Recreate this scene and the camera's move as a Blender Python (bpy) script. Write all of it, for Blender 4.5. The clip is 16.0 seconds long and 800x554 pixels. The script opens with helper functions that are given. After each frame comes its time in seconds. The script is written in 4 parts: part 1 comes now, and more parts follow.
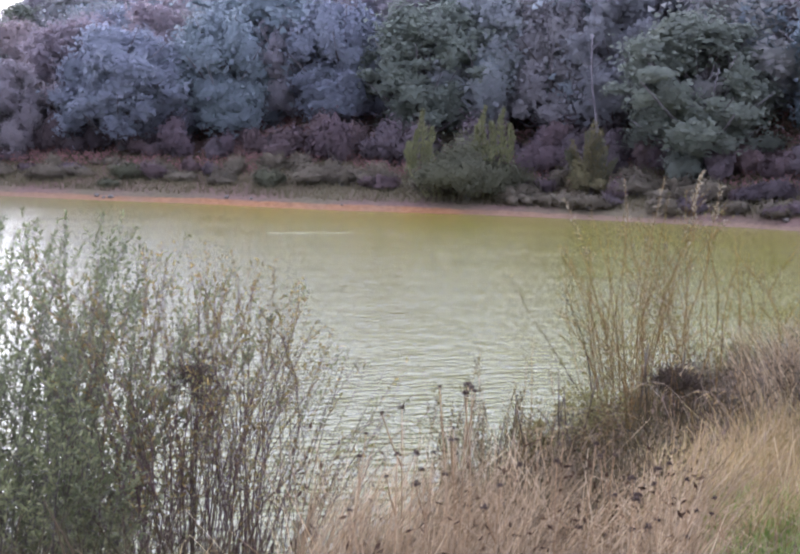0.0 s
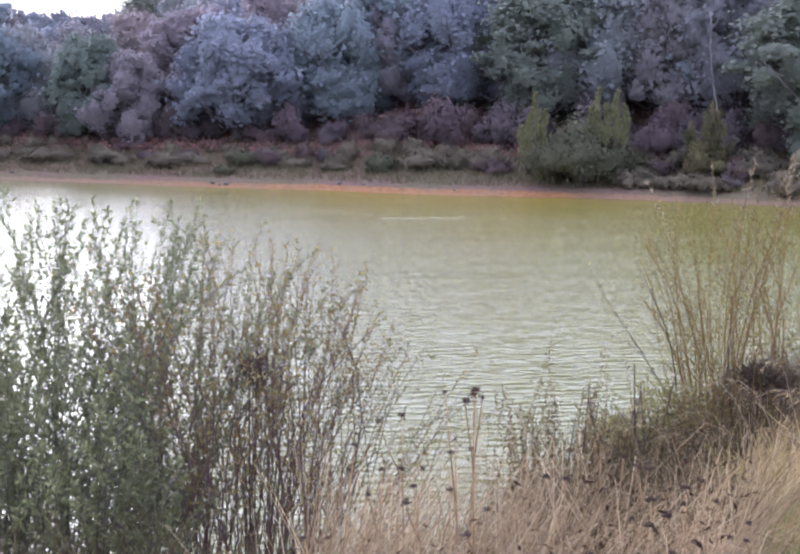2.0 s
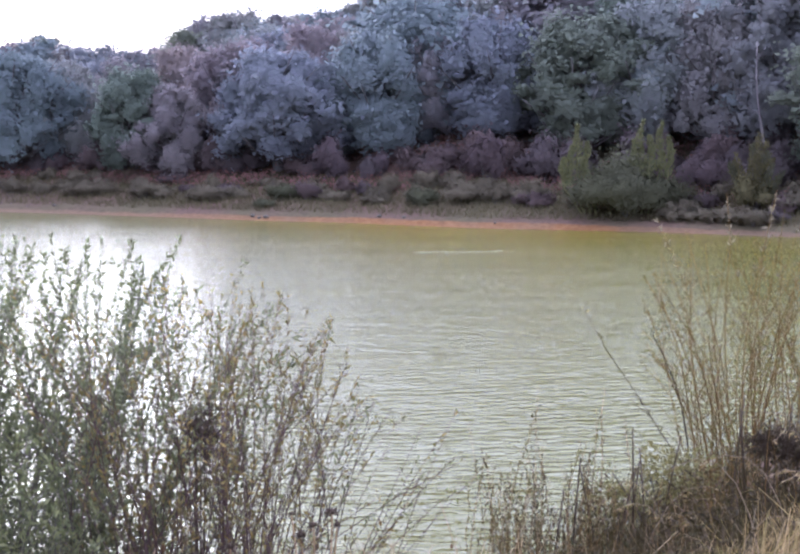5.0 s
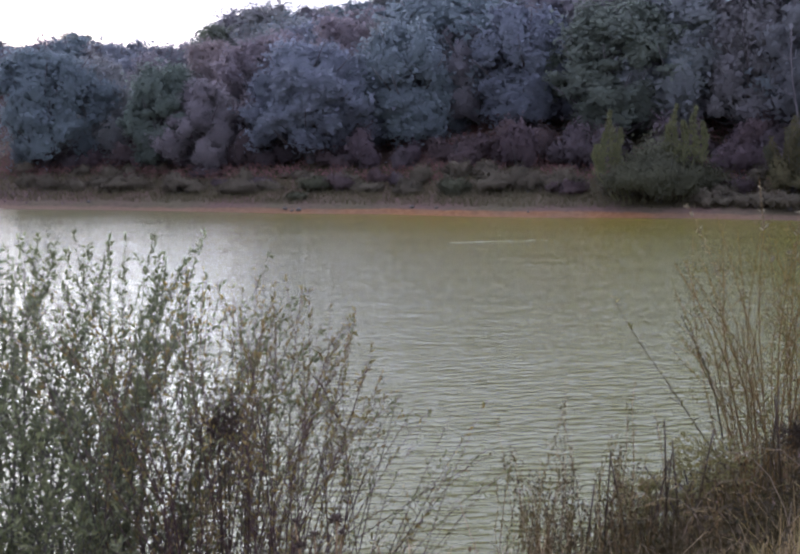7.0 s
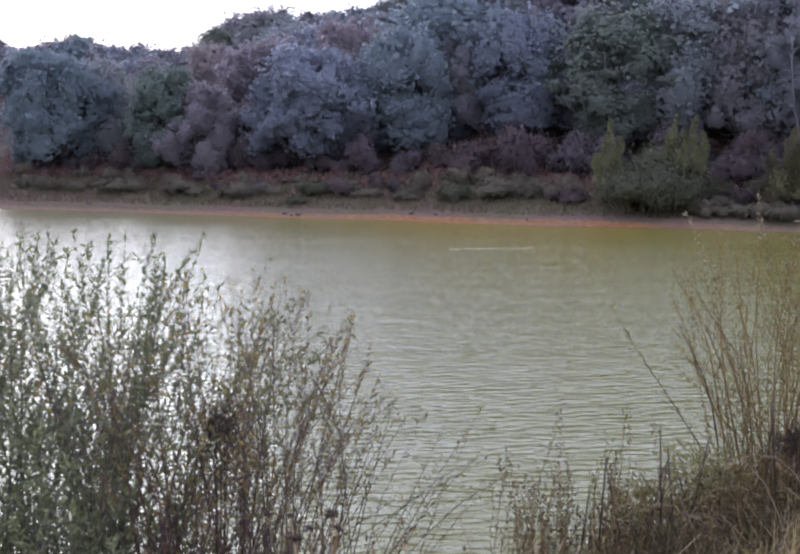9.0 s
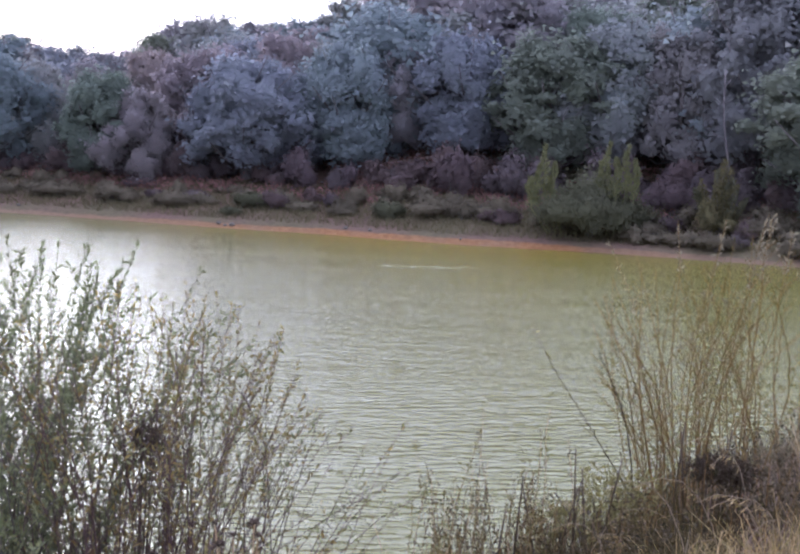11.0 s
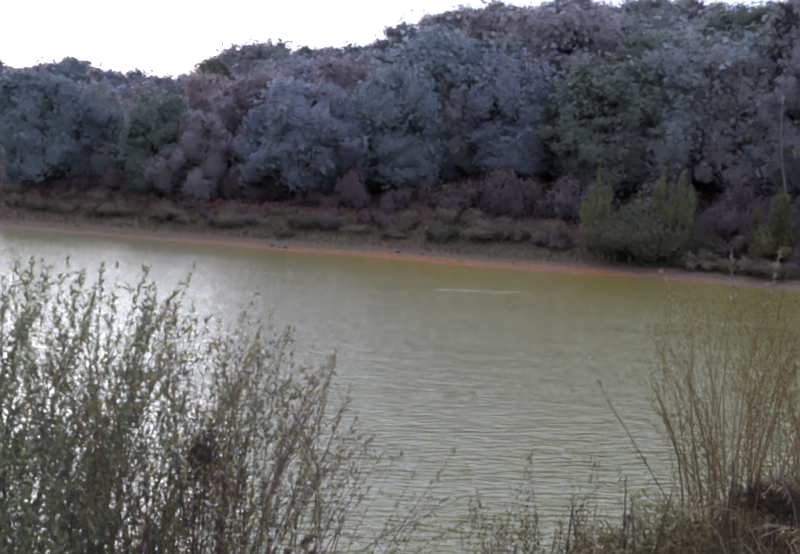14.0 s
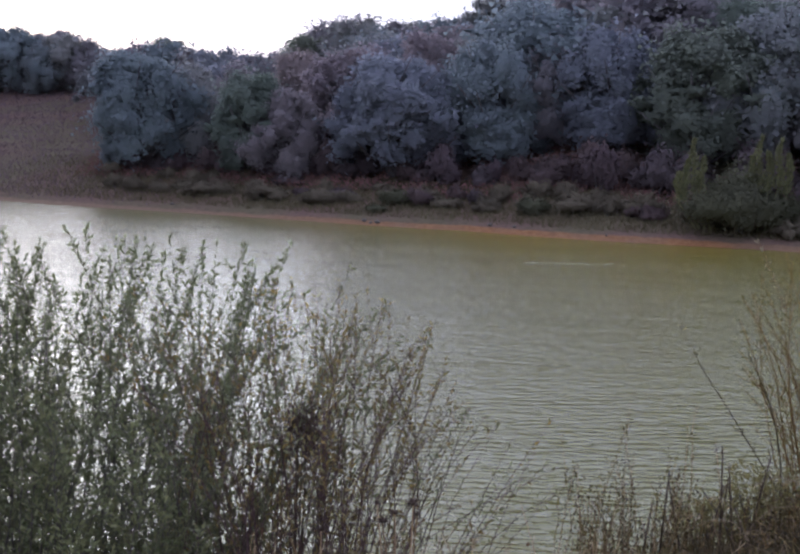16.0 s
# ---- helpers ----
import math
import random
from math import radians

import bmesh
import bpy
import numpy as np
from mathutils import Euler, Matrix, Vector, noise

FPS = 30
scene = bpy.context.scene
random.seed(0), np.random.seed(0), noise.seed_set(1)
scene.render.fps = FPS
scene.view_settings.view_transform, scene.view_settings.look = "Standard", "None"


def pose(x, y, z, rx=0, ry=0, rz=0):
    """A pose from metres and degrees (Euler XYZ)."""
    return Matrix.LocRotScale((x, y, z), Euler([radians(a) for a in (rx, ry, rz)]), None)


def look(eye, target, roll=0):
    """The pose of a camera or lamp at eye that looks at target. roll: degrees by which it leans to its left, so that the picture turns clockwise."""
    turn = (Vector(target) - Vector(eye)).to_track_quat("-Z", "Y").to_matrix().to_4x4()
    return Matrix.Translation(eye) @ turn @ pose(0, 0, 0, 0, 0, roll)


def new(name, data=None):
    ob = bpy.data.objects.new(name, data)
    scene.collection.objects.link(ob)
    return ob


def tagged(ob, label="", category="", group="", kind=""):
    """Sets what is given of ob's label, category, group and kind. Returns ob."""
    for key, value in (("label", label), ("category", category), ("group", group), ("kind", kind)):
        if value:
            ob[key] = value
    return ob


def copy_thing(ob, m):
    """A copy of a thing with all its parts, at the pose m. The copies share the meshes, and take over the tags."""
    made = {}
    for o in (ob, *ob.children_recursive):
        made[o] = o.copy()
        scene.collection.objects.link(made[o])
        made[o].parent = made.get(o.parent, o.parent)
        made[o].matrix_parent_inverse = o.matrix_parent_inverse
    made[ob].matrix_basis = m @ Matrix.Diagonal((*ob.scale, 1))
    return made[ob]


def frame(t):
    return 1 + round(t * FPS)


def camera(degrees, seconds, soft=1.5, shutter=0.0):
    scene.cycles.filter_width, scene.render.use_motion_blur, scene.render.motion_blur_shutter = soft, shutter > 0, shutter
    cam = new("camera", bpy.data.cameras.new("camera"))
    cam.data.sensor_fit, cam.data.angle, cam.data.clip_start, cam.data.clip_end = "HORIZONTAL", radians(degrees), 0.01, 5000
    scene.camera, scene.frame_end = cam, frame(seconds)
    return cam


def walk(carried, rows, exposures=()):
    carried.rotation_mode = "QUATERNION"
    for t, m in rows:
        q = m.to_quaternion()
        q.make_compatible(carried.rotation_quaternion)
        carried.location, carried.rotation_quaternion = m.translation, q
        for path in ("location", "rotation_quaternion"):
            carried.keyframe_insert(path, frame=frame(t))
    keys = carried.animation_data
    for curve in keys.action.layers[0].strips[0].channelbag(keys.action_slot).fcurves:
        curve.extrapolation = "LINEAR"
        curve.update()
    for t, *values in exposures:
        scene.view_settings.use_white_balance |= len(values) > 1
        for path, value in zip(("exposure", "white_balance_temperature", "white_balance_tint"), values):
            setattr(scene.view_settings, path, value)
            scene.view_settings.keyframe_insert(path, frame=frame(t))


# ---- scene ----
cam = camera(36.5, 16.0, soft=2.5)
PATH = [
    (0.0, pose(-0.973, -1.278, 4.215, 83.84, -1.68, -9.76)),
    (0.5, pose(-0.879, -1.255, 4.216, 83.32, -1.37, -7.48)),
    (1.0, pose(-0.790, -1.244, 4.204, 82.76, -0.99, -5.10)),
    (1.5, pose(-0.673, -1.101, 4.205, 82.67, -0.71, -3.94)),
    (2.0, pose(-0.584, -0.964, 4.209, 83.00, -0.88, -4.25)),
    (2.5, pose(-0.496, -0.792, 4.217, 83.46, -1.22, -4.61)),
    (3.0, pose(-0.389, -0.611, 4.219, 83.98, -1.27, -4.27)),
    (3.5, pose(-0.279, -0.430, 4.219, 84.08, -1.18, -3.70)),
    (4.0, pose(-0.191, -0.289, 4.211, 84.69, -1.32, -3.07)),
    (6.5, pose(-0.002, 0.022, 4.205, 84.09, 0.39, -0.74)),
    (7.0, pose(-0.005, 0.030, 4.201, 84.06, 0.32, -0.50)),
    (7.5, pose(-0.006, 0.004, 4.202, 84.08, 0.19, -0.27)),
    (8.0, pose(-0.006, 0.000, 4.197, 84.12, 0.21, -0.05)),
    (8.5, pose(-0.007, 0.003, 4.197, 84.18, -0.16, -0.05)),
    (9.0, pose(-0.006, 0.012, 4.186, 84.35, -0.52, -0.49)),
    (9.5, pose(-0.005, 0.015, 4.189, 84.52, -1.10, -1.38)),
    (10.0, pose(-0.007, -0.027, 4.200, 84.76, -1.78, -2.42)),
    (12.5, pose(0.025, -0.283, 4.253, 85.65, -3.32, -3.88)),
    (13.0, pose(0.013, -0.263, 4.249, 85.84, -3.41, -3.20)),
    (13.5, pose(0.008, -0.239, 4.242, 86.03, -3.33, -2.20)),
    (14.0, pose(-0.002, -0.240, 4.242, 86.13, -3.38, -0.96)),
    (14.5, pose(-0.013, -0.238, 4.236, 86.03, -3.42, 0.20)),
    (15.0, pose(-0.006, -0.305, 4.247, 85.64, -3.12, 1.27)),
    (15.5, pose(-0.011, -0.351, 4.254, 85.15, -2.74, 2.27)),
    (16.0, pose(-0.019, -0.349, 4.248, 84.70, -2.33, 3.30)),
]
EXPOSURES = [(0.0, 2.24, 5460, 14), (1.5, 2.24, 5480, 14), (4.2, 2.27, 5350, 14), (6.3, 1.5, 5450, 12), (7.0, 1.27, 5450, 12), (8.0, 1.64, 5450, 12), (9.0, 1.54, 5450, 12), (10.2, 1.82, 5450, 12), (12.4, 1.84, 5450, 12), (13.0, 1.58, 5450, 12), (13.5, 1.45, 5450, 12), (14.5, 1.1, 5450, 12), (16.0, 0.95, 5450, 12)]
walk(cam, PATH, EXPOSURES)

# ---- world and light: hazy autumn sky, sun ahead and to the left ----
SUN_AZ, SUN_EL = -26.5, 14.5
world = bpy.data.worlds.new("sky")
scene.world = world
world.use_nodes = True
wn = world.node_tree.nodes
sky = wn.new("ShaderNodeTexSky")
sky.sky_type = "NISHITA"
sky.sun_disc = False
sky.sun_elevation = radians(SUN_EL)
sky.sun_rotation = radians(SUN_AZ)
sky.air_density, sky.dust_density, sky.ozone_density = 1.0, 4.0, 1.0
wn["Background"].inputs["Strength"].default_value = 0.114
# an even veil of thin cloud over the whole sky
veil = wn.new("ShaderNodeMix")
veil.data_type, veil.blend_type = "RGBA", "MIX"
veil.inputs[0].default_value = 0.8
veil.inputs[7].default_value = (6.1, 5.9, 7.4, 1)
world.node_tree.links.new(sky.outputs["Color"], veil.inputs[6])
world.node_tree.links.new(veil.outputs[2], wn["Background"].inputs["Color"])

sun_way = Vector((math.sin(radians(SUN_AZ)) * math.cos(radians(SUN_EL)),
                  math.cos(radians(SUN_AZ)) * math.cos(radians(SUN_EL)), math.sin(radians(SUN_EL))))
sun_data = bpy.data.lights.new("sun", "SUN")
sun_data.energy, sun_data.angle, sun_data.color = 0.58, radians(38), (1.0, 0.95, 0.88)
sun = new("sun", sun_data)
sun.matrix_world = look(sun_way * 200, (0, 0, 0))

# ---- materials ----


def shader(name):
    m = bpy.data.materials.new(name)
    m.use_nodes = True
    nt = m.node_tree
    return m, nt, nt.nodes, nt.links, nt.nodes["Principled BSDF"]


def ramp(nt, fac, stops):
    r = nt.nodes.new("ShaderNodeValToRGB")
    e = r.color_ramp.elements
    while len(e) < len(stops):
        e.new(0.5)
    for k, (p, c) in zip(e, stops):
        k.position, k.color = p, (*c, 1)
    nt.links.new(fac, r.inputs["Fac"])
    return r.outputs["Color"]


def coarse(nt, scale, detail=4, stretch=(1, 1, 1), obj=False, distort=0.0, turn=0.0):
    co = nt.nodes.new("ShaderNodeTexCoord") if obj else nt.nodes.new("ShaderNodeNewGeometry")
    mp = nt.nodes.new("ShaderNodeMapping")
    mp.inputs["Scale"].default_value = stretch
    mp.inputs["Rotation"].default_value = (0, 0, radians(turn))
    nt.links.new(co.outputs["Object" if obj else "Position"], mp.inputs["Vector"])
    n = nt.nodes.new("ShaderNodeTexNoise")
    n.inputs["Scale"].default_value, n.inputs["Detail"].default_value = scale, detail
    n.inputs["Distortion"].default_value = distort
    nt.links.new(mp.outputs["Vector"], n.inputs["Vector"])
    return n.outputs["Fac"]


def mixc(nt, fac, a, b, mode="MIX"):
    m = nt.nodes.new("ShaderNodeMix")
    m.data_type, m.blend_type = "RGBA", mode
    for key, val in ((0, fac), (6, a), (7, b)):
        if isinstance(val, (int, float)):
            m.inputs[key].default_value = val
        elif isinstance(val, tuple):
            m.inputs[key].default_value = (*val, 1)
        else:
            nt.links.new(val, m.inputs[key])
    return m.outputs[2]


def bump(nt, height, strength, distance):
    b = nt.nodes.new("ShaderNodeBump")
    b.inputs["Strength"].default_value, b.inputs["Distance"].default_value = strength, distance
    nt.links.new(height, b.inputs["Height"])
    return b.outputs["Normal"]


def foliage(name, colours, through_light=0.3, rough=0.6, patch=0.6, tree=0.0, depth=0.0):
    """Leaves: colour by leaf, patches over the crown, and light that comes through."""
    m, nt, nodes, links, p = shader(name)
    geo = nodes.new("ShaderNodeNewGeometry")
    c = ramp(nt, geo.outputs["Random Per Island"], [(i / (len(colours) - 1), k) for i, k in enumerate(colours)])
    wide = ramp(nt, coarse(nt, patch, 3), [(0.3, (0.8 - depth, 0.79 - depth, 0.79 - depth)), (0.7, (1.18 + depth, 1.17 + depth, 1.12 + depth))])
    c = mixc(nt, 1.0, c, wide, "MULTIPLY")
    if tree:
        info = nodes.new("ShaderNodeObjectInfo")
        own = ramp(nt, info.outputs["Random"], [(0.0, (0.86, 0.88, 0.88)), (0.35, (1.0, 1.0, 1.0)), (0.7, (1.25, 1.02, 0.85)), (1.0, (1.0, 0.9, 1.0))])
        c = mixc(nt, tree, c, own, "MULTIPLY")
    links.new(c, p.inputs["Base Color"])
    p.inputs["Roughness"].default_value = rough
    p.inputs["Specular IOR Level"].default_value = 0.15 if rough < 0.9 else 0.0
    t = nodes.new("ShaderNodeBsdfTranslucent")
    links.new(c, t.inputs["Color"])
    mx = nodes.new("ShaderNodeMixShader")
    mx.inputs[0].default_value = through_light
    links.new(p.outputs[0], mx.inputs[1])
    links.new(t.outputs[0], mx.inputs[2])
    links.new(mx.outputs[0], nodes["Material Output"].inputs["Surface"])
    return m


def bark(name, a, b, scale=6.0):
    m, nt, nodes, links, p = shader(name)
    n = coarse(nt, scale, 6, (1, 1, 0.25))
    links.new(ramp(nt, n, [(0.3, a), (0.7, b)]), p.inputs["Base Color"])
    links.new(bump(nt, n, 0.5, 0.02), p.inputs["Normal"])
    p.inputs["Roughness"].default_value = 0.85
    p.inputs["Specular IOR Level"].default_value = 0.12
    return m


M_BARK = bark("tree_bark", (0.075, 0.066, 0.062), (0.18, 0.16, 0.15))
M_PALE = bark("pale_bark", (0.122, 0.105, 0.105), (0.216, 0.189, 0.182))
M_STEM = bark("willow_stem", (0.052, 0.043, 0.038), (0.117, 0.095, 0.079), 30)
M_STEM_Y = bark("yellow_stem", (0.100, 0.057, 0.018), (0.190, 0.117, 0.040), 30)
M_PALE_STEM = bark("pale_stem", (0.17, 0.125, 0.08), (0.29, 0.225, 0.15), 40)
M_STEM_R = bark("red_willow_stem", (0.053, 0.032, 0.028), (0.109, 0.067, 0.059), 30)
M_STUB = bark("stub_bark", (0.032, 0.023, 0.014), (0.068, 0.047, 0.030), 20)
M_STRAW_STEM = bark("dry_stem", (0.127, 0.079, 0.039), (0.270, 0.180, 0.089), 40)

# hillside crowns: haze is put into the leaf colours, paler and mostly bluer
M_OAK = foliage("hazed_oak_leaves", [(0.259, 0.294, 0.306), (0.277, 0.318, 0.322), (0.296, 0.327, 0.350), (0.270, 0.311, 0.322)], 0.62, 1.0, 0.35, 0.7, -0.09)
M_BROWN = foliage("hazed_turning_leaves", [(0.290, 0.268, 0.283), (0.317, 0.293, 0.301), (0.304, 0.288, 0.307), (0.330, 0.300, 0.303)], 0.62, 1.0, 0.35, 0.5, -0.09)
M_GREEN = foliage("hazed_green_leaves", [(0.191, 0.222, 0.188), (0.208, 0.240, 0.195), (0.222, 0.253, 0.205), (0.198, 0.231, 0.192)], 0.62, 1.0, 0.4, 0.4, -0.09)
M_GREY = foliage("hazed_grey_leaves", [(0.222, 0.220, 0.225), (0.238, 0.236, 0.239), (0.253, 0.252, 0.253), (0.229, 0.226, 0.230)], 0.55, 1.0, 0.5, 0.4, -0.09)
# brown undergrowth, lightened and purpled in its base colour to imitate haze
M_UNDER = foliage("hazed_undergrowth_leaves", [(0.129, 0.108, 0.114), (0.146, 0.118, 0.120), (0.139, 0.115, 0.116), (0.154, 0.121, 0.119)], 0.45, 1.0, 0.3, 0.5)
M_SHORE = foliage("shore_willow_leaves", [(0.098, 0.100, 0.065), (0.111, 0.110, 0.069), (0.121, 0.118, 0.074), (0.104, 0.104, 0.067)], 0.35, 1.0, 0.5)
M_DULL = foliage("dull_shrub_leaves", [(0.141, 0.127, 0.089), (0.157, 0.136, 0.094), (0.167, 0.138, 0.101), (0.148, 0.127, 0.090)], 0.35, 1.0, 0.4)
M_SPIRE = foliage("yellow_green_leaves", [(0.161, 0.163, 0.083), (0.191, 0.186, 0.093), (0.139, 0.146, 0.081)], 0.35, 1.0, 0.8)
M_OCHRE = foliage("ochre_leaves", [(0.123, 0.109, 0.057), (0.156, 0.133, 0.067), (0.102, 0.099, 0.057)], 0.35, 1.0, 0.8)
M_BRACKEN = foliage("bracken", [(0.205, 0.118, 0.108), (0.245, 0.128, 0.110), (0.222, 0.124, 0.112), (0.183, 0.113, 0.105)], 0.35, 1.0, 0.2)
M_SHORE_GRASS = foliage("shore_grass", [(0.119, 0.106, 0.061), (0.134, 0.117, 0.065), (0.145, 0.117, 0.072), (0.110, 0.106, 0.058)], 0.4, 1.0, 0.15)
M_MEADOW = foliage("meadow_blades", [(0.160, 0.118, 0.126), (0.172, 0.128, 0.133), (0.166, 0.125, 0.131)], 0.4, 1.0, 0.1)
M_WILLOW = foliage("willow_leaves", [(0.112, 0.125, 0.060), (0.166, 0.182, 0.089), (0.221, 0.232, 0.118), (0.133, 0.146, 0.063)], 0.42, 0.45, 1.2, depth=0.2)
M_WILLOW_Y = foliage("turning_willow_leaves", [(0.138, 0.131, 0.049), (0.185, 0.162, 0.052), (0.271, 0.193, 0.061), (0.133, 0.131, 0.052), (0.237, 0.152, 0.052)], 0.42, 0.55, 1.5, depth=0.2)
M_WILLOW_O = foliage("olive_willow_leaves", [(0.123, 0.114, 0.046), (0.177, 0.154, 0.059), (0.143, 0.134, 0.057)], 0.45, 0.5, 1.5, depth=0.2)
M_PALE_LEAF = foliage("pale_willow_leaves", [(0.186, 0.158, 0.098), (0.245, 0.213, 0.138), (0.164, 0.131, 0.075)], 0.3, 0.55, 1.5)
M_WILLOW_D = foliage("dark_willow_leaves", [(0.130, 0.148, 0.065), (0.178, 0.191, 0.085), (0.241, 0.239, 0.109), (0.109, 0.126, 0.059)], 0.4, 0.55, 1.5, depth=0.2)
M_DRY = foliage("dry_grass", [(0.209, 0.144, 0.074), (0.307, 0.221, 0.120), (0.107, 0.074, 0.041), (0.437, 0.344, 0.205), (0.153, 0.108, 0.058), (0.279, 0.191, 0.098), (0.372, 0.279, 0.158)], 0.25, 0.75, 3.0, depth=0.35)
M_GOLD = foliage("golden_grass", [(0.300, 0.205, 0.085), (0.400, 0.295, 0.150), (0.180, 0.140, 0.050), (0.330, 0.225, 0.105), (0.235, 0.205, 0.065), (0.440, 0.340, 0.200)], 0.3, 0.75, 2.6, depth=0.3)
M_LAWN = foliage("green_grass", [(0.100, 0.156, 0.029), (0.170, 0.229, 0.048), (0.260, 0.281, 0.086)], 0.35, 0.6, 2.0)
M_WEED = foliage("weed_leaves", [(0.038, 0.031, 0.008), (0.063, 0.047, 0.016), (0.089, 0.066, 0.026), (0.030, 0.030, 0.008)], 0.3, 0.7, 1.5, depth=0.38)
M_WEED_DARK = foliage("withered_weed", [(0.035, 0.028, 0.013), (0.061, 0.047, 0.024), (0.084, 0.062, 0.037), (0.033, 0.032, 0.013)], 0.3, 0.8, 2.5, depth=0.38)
M_DEAD = foliage("dead_leaves", [(0.032, 0.025, 0.017), (0.066, 0.050, 0.034), (0.046, 0.035, 0.024)], 0.2, 0.9, 4.0)
M_HEAD = foliage("seed_head", [(0.05, 0.038, 0.03), (0.09, 0.066, 0.05)], 0.05, 0.9, 8.0)
M_HUSK = foliage("husk", [(0.032, 0.020, 0.013), (0.056, 0.034, 0.021), (0.092, 0.060, 0.032)], 0.1, 0.9, 3.0)
M_BRAMBLE = foliage("grey_weed", [(0.069, 0.055, 0.034), (0.115, 0.095, 0.063), (0.169, 0.138, 0.095), (0.040, 0.032, 0.020)], 0.2, 0.8, 1.5, depth=0.38)


def ground_material():
    m, nt, nodes, links, p = shader("bank_soil")
    geo = nodes.new("ShaderNodeNewGeometry")
    sep = nodes.new("ShaderNodeSeparateXYZ")
    links.new(geo.outputs["Position"], sep.inputs[0])
    fine = coarse(nt, 3.0, 8)
    wide = coarse(nt, 0.12, 5)
    grass = ramp(nt, fine, [(0.3, (0.075, 0.062, 0.038)), (0.55, (0.105, 0.085, 0.050)), (0.75, (0.090, 0.082, 0.044))])
    floor = ramp(nt, fine, [(0.3, (0.085, 0.058, 0.044)), (0.55, (0.125, 0.080, 0.060)), (0.75, (0.105, 0.078, 0.056))])
    c = mixc(nt, ramp(nt, wide, [(0.42, (0, 0, 0)), (0.58, (1, 1, 1))]), grass, floor)
    clay = ramp(nt, fine, [(0.3, (0.155, 0.078, 0.034)), (0.5, (0.202, 0.100, 0.044)), (0.75, (0.232, 0.128, 0.062))])
    mud = ramp(nt, fine, [(0.3, (0.125, 0.086, 0.055)), (0.7, (0.165, 0.112, 0.072))])
    bare = nodes.new("ShaderNodeMapRange")
    bare.inputs[1].default_value, bare.inputs[2].default_value = -22.0, 2.0
    links.new(sep.outputs["X"], bare.inputs[0])
    past = nodes.new("ShaderNodeMapRange")
    past.inputs[1].default_value, past.inputs[2].default_value = 23.0, 15.0
    links.new(sep.outputs["X"], past.inputs[0])
    both = nodes.new("ShaderNodeMath")
    both.operation = "MULTIPLY"
    links.new(bare.outputs[0], both.inputs[0])
    links.new(past.outputs[0], both.inputs[1])
    beyond = nodes.new("ShaderNodeMapRange")
    beyond.inputs[1].default_value, beyond.inputs[2].default_value = 40.0, 60.0
    links.new(sep.outputs["Y"], beyond.inputs[0])
    over = nodes.new("ShaderNodeMath")
    over.operation = "MULTIPLY"
    links.new(both.outputs[0], over.inputs[0])
    links.new(beyond.outputs[0], over.inputs[1])
    patchy = nodes.new("ShaderNodeMath")
    patchy.operation = "MULTIPLY"
    links.new(over.outputs[0], patchy.inputs[0])
    links.new(ramp(nt, coarse(nt, 0.3, 5), [(0.36, (0.35, 0.35, 0.35)), (0.58, (1, 1, 1))]), patchy.inputs[1])
    clay = mixc(nt, patchy.outputs[0], mud, clay)
    # bare clay: a band just above the water line, with a ragged upper edge
    wob = nodes.new("ShaderNodeMath")
    wob.operation = "MULTIPLY_ADD"
    links.new(coarse(nt, 0.5, 5), wob.inputs[0])
    wob.inputs[1].default_value = -0.34
    links.new(sep.outputs["Z"], wob.inputs[2])
    rise = nodes.new("ShaderNodeMath")
    rise.operation = "MULTIPLY_ADD"
    links.new(over.outputs[0], rise.inputs[0])
    rise.inputs[1].default_value = -0.1
    links.new(wob.outputs[0], rise.inputs[2])
    edge = nodes.new("ShaderNodeMapRange")
    edge.inputs[1].default_value, edge.inputs[2].default_value = 0.0, 0.12
    edge.inputs[3].default_value, edge.inputs[4].default_value = 1.0, 0.0
    links.new(rise.outputs[0], edge.inputs[0])
    c = mixc(nt, edge.outputs[0], c, clay)
    links.new(c, p.inputs["Base Color"])
    p.inputs["Roughness"].default_value = 0.95
    p.inputs["Specular IOR Level"].default_value = 0.08
    links.new(bump(nt, fine, 0.7, 0.06), p.inputs["Normal"])
    return m


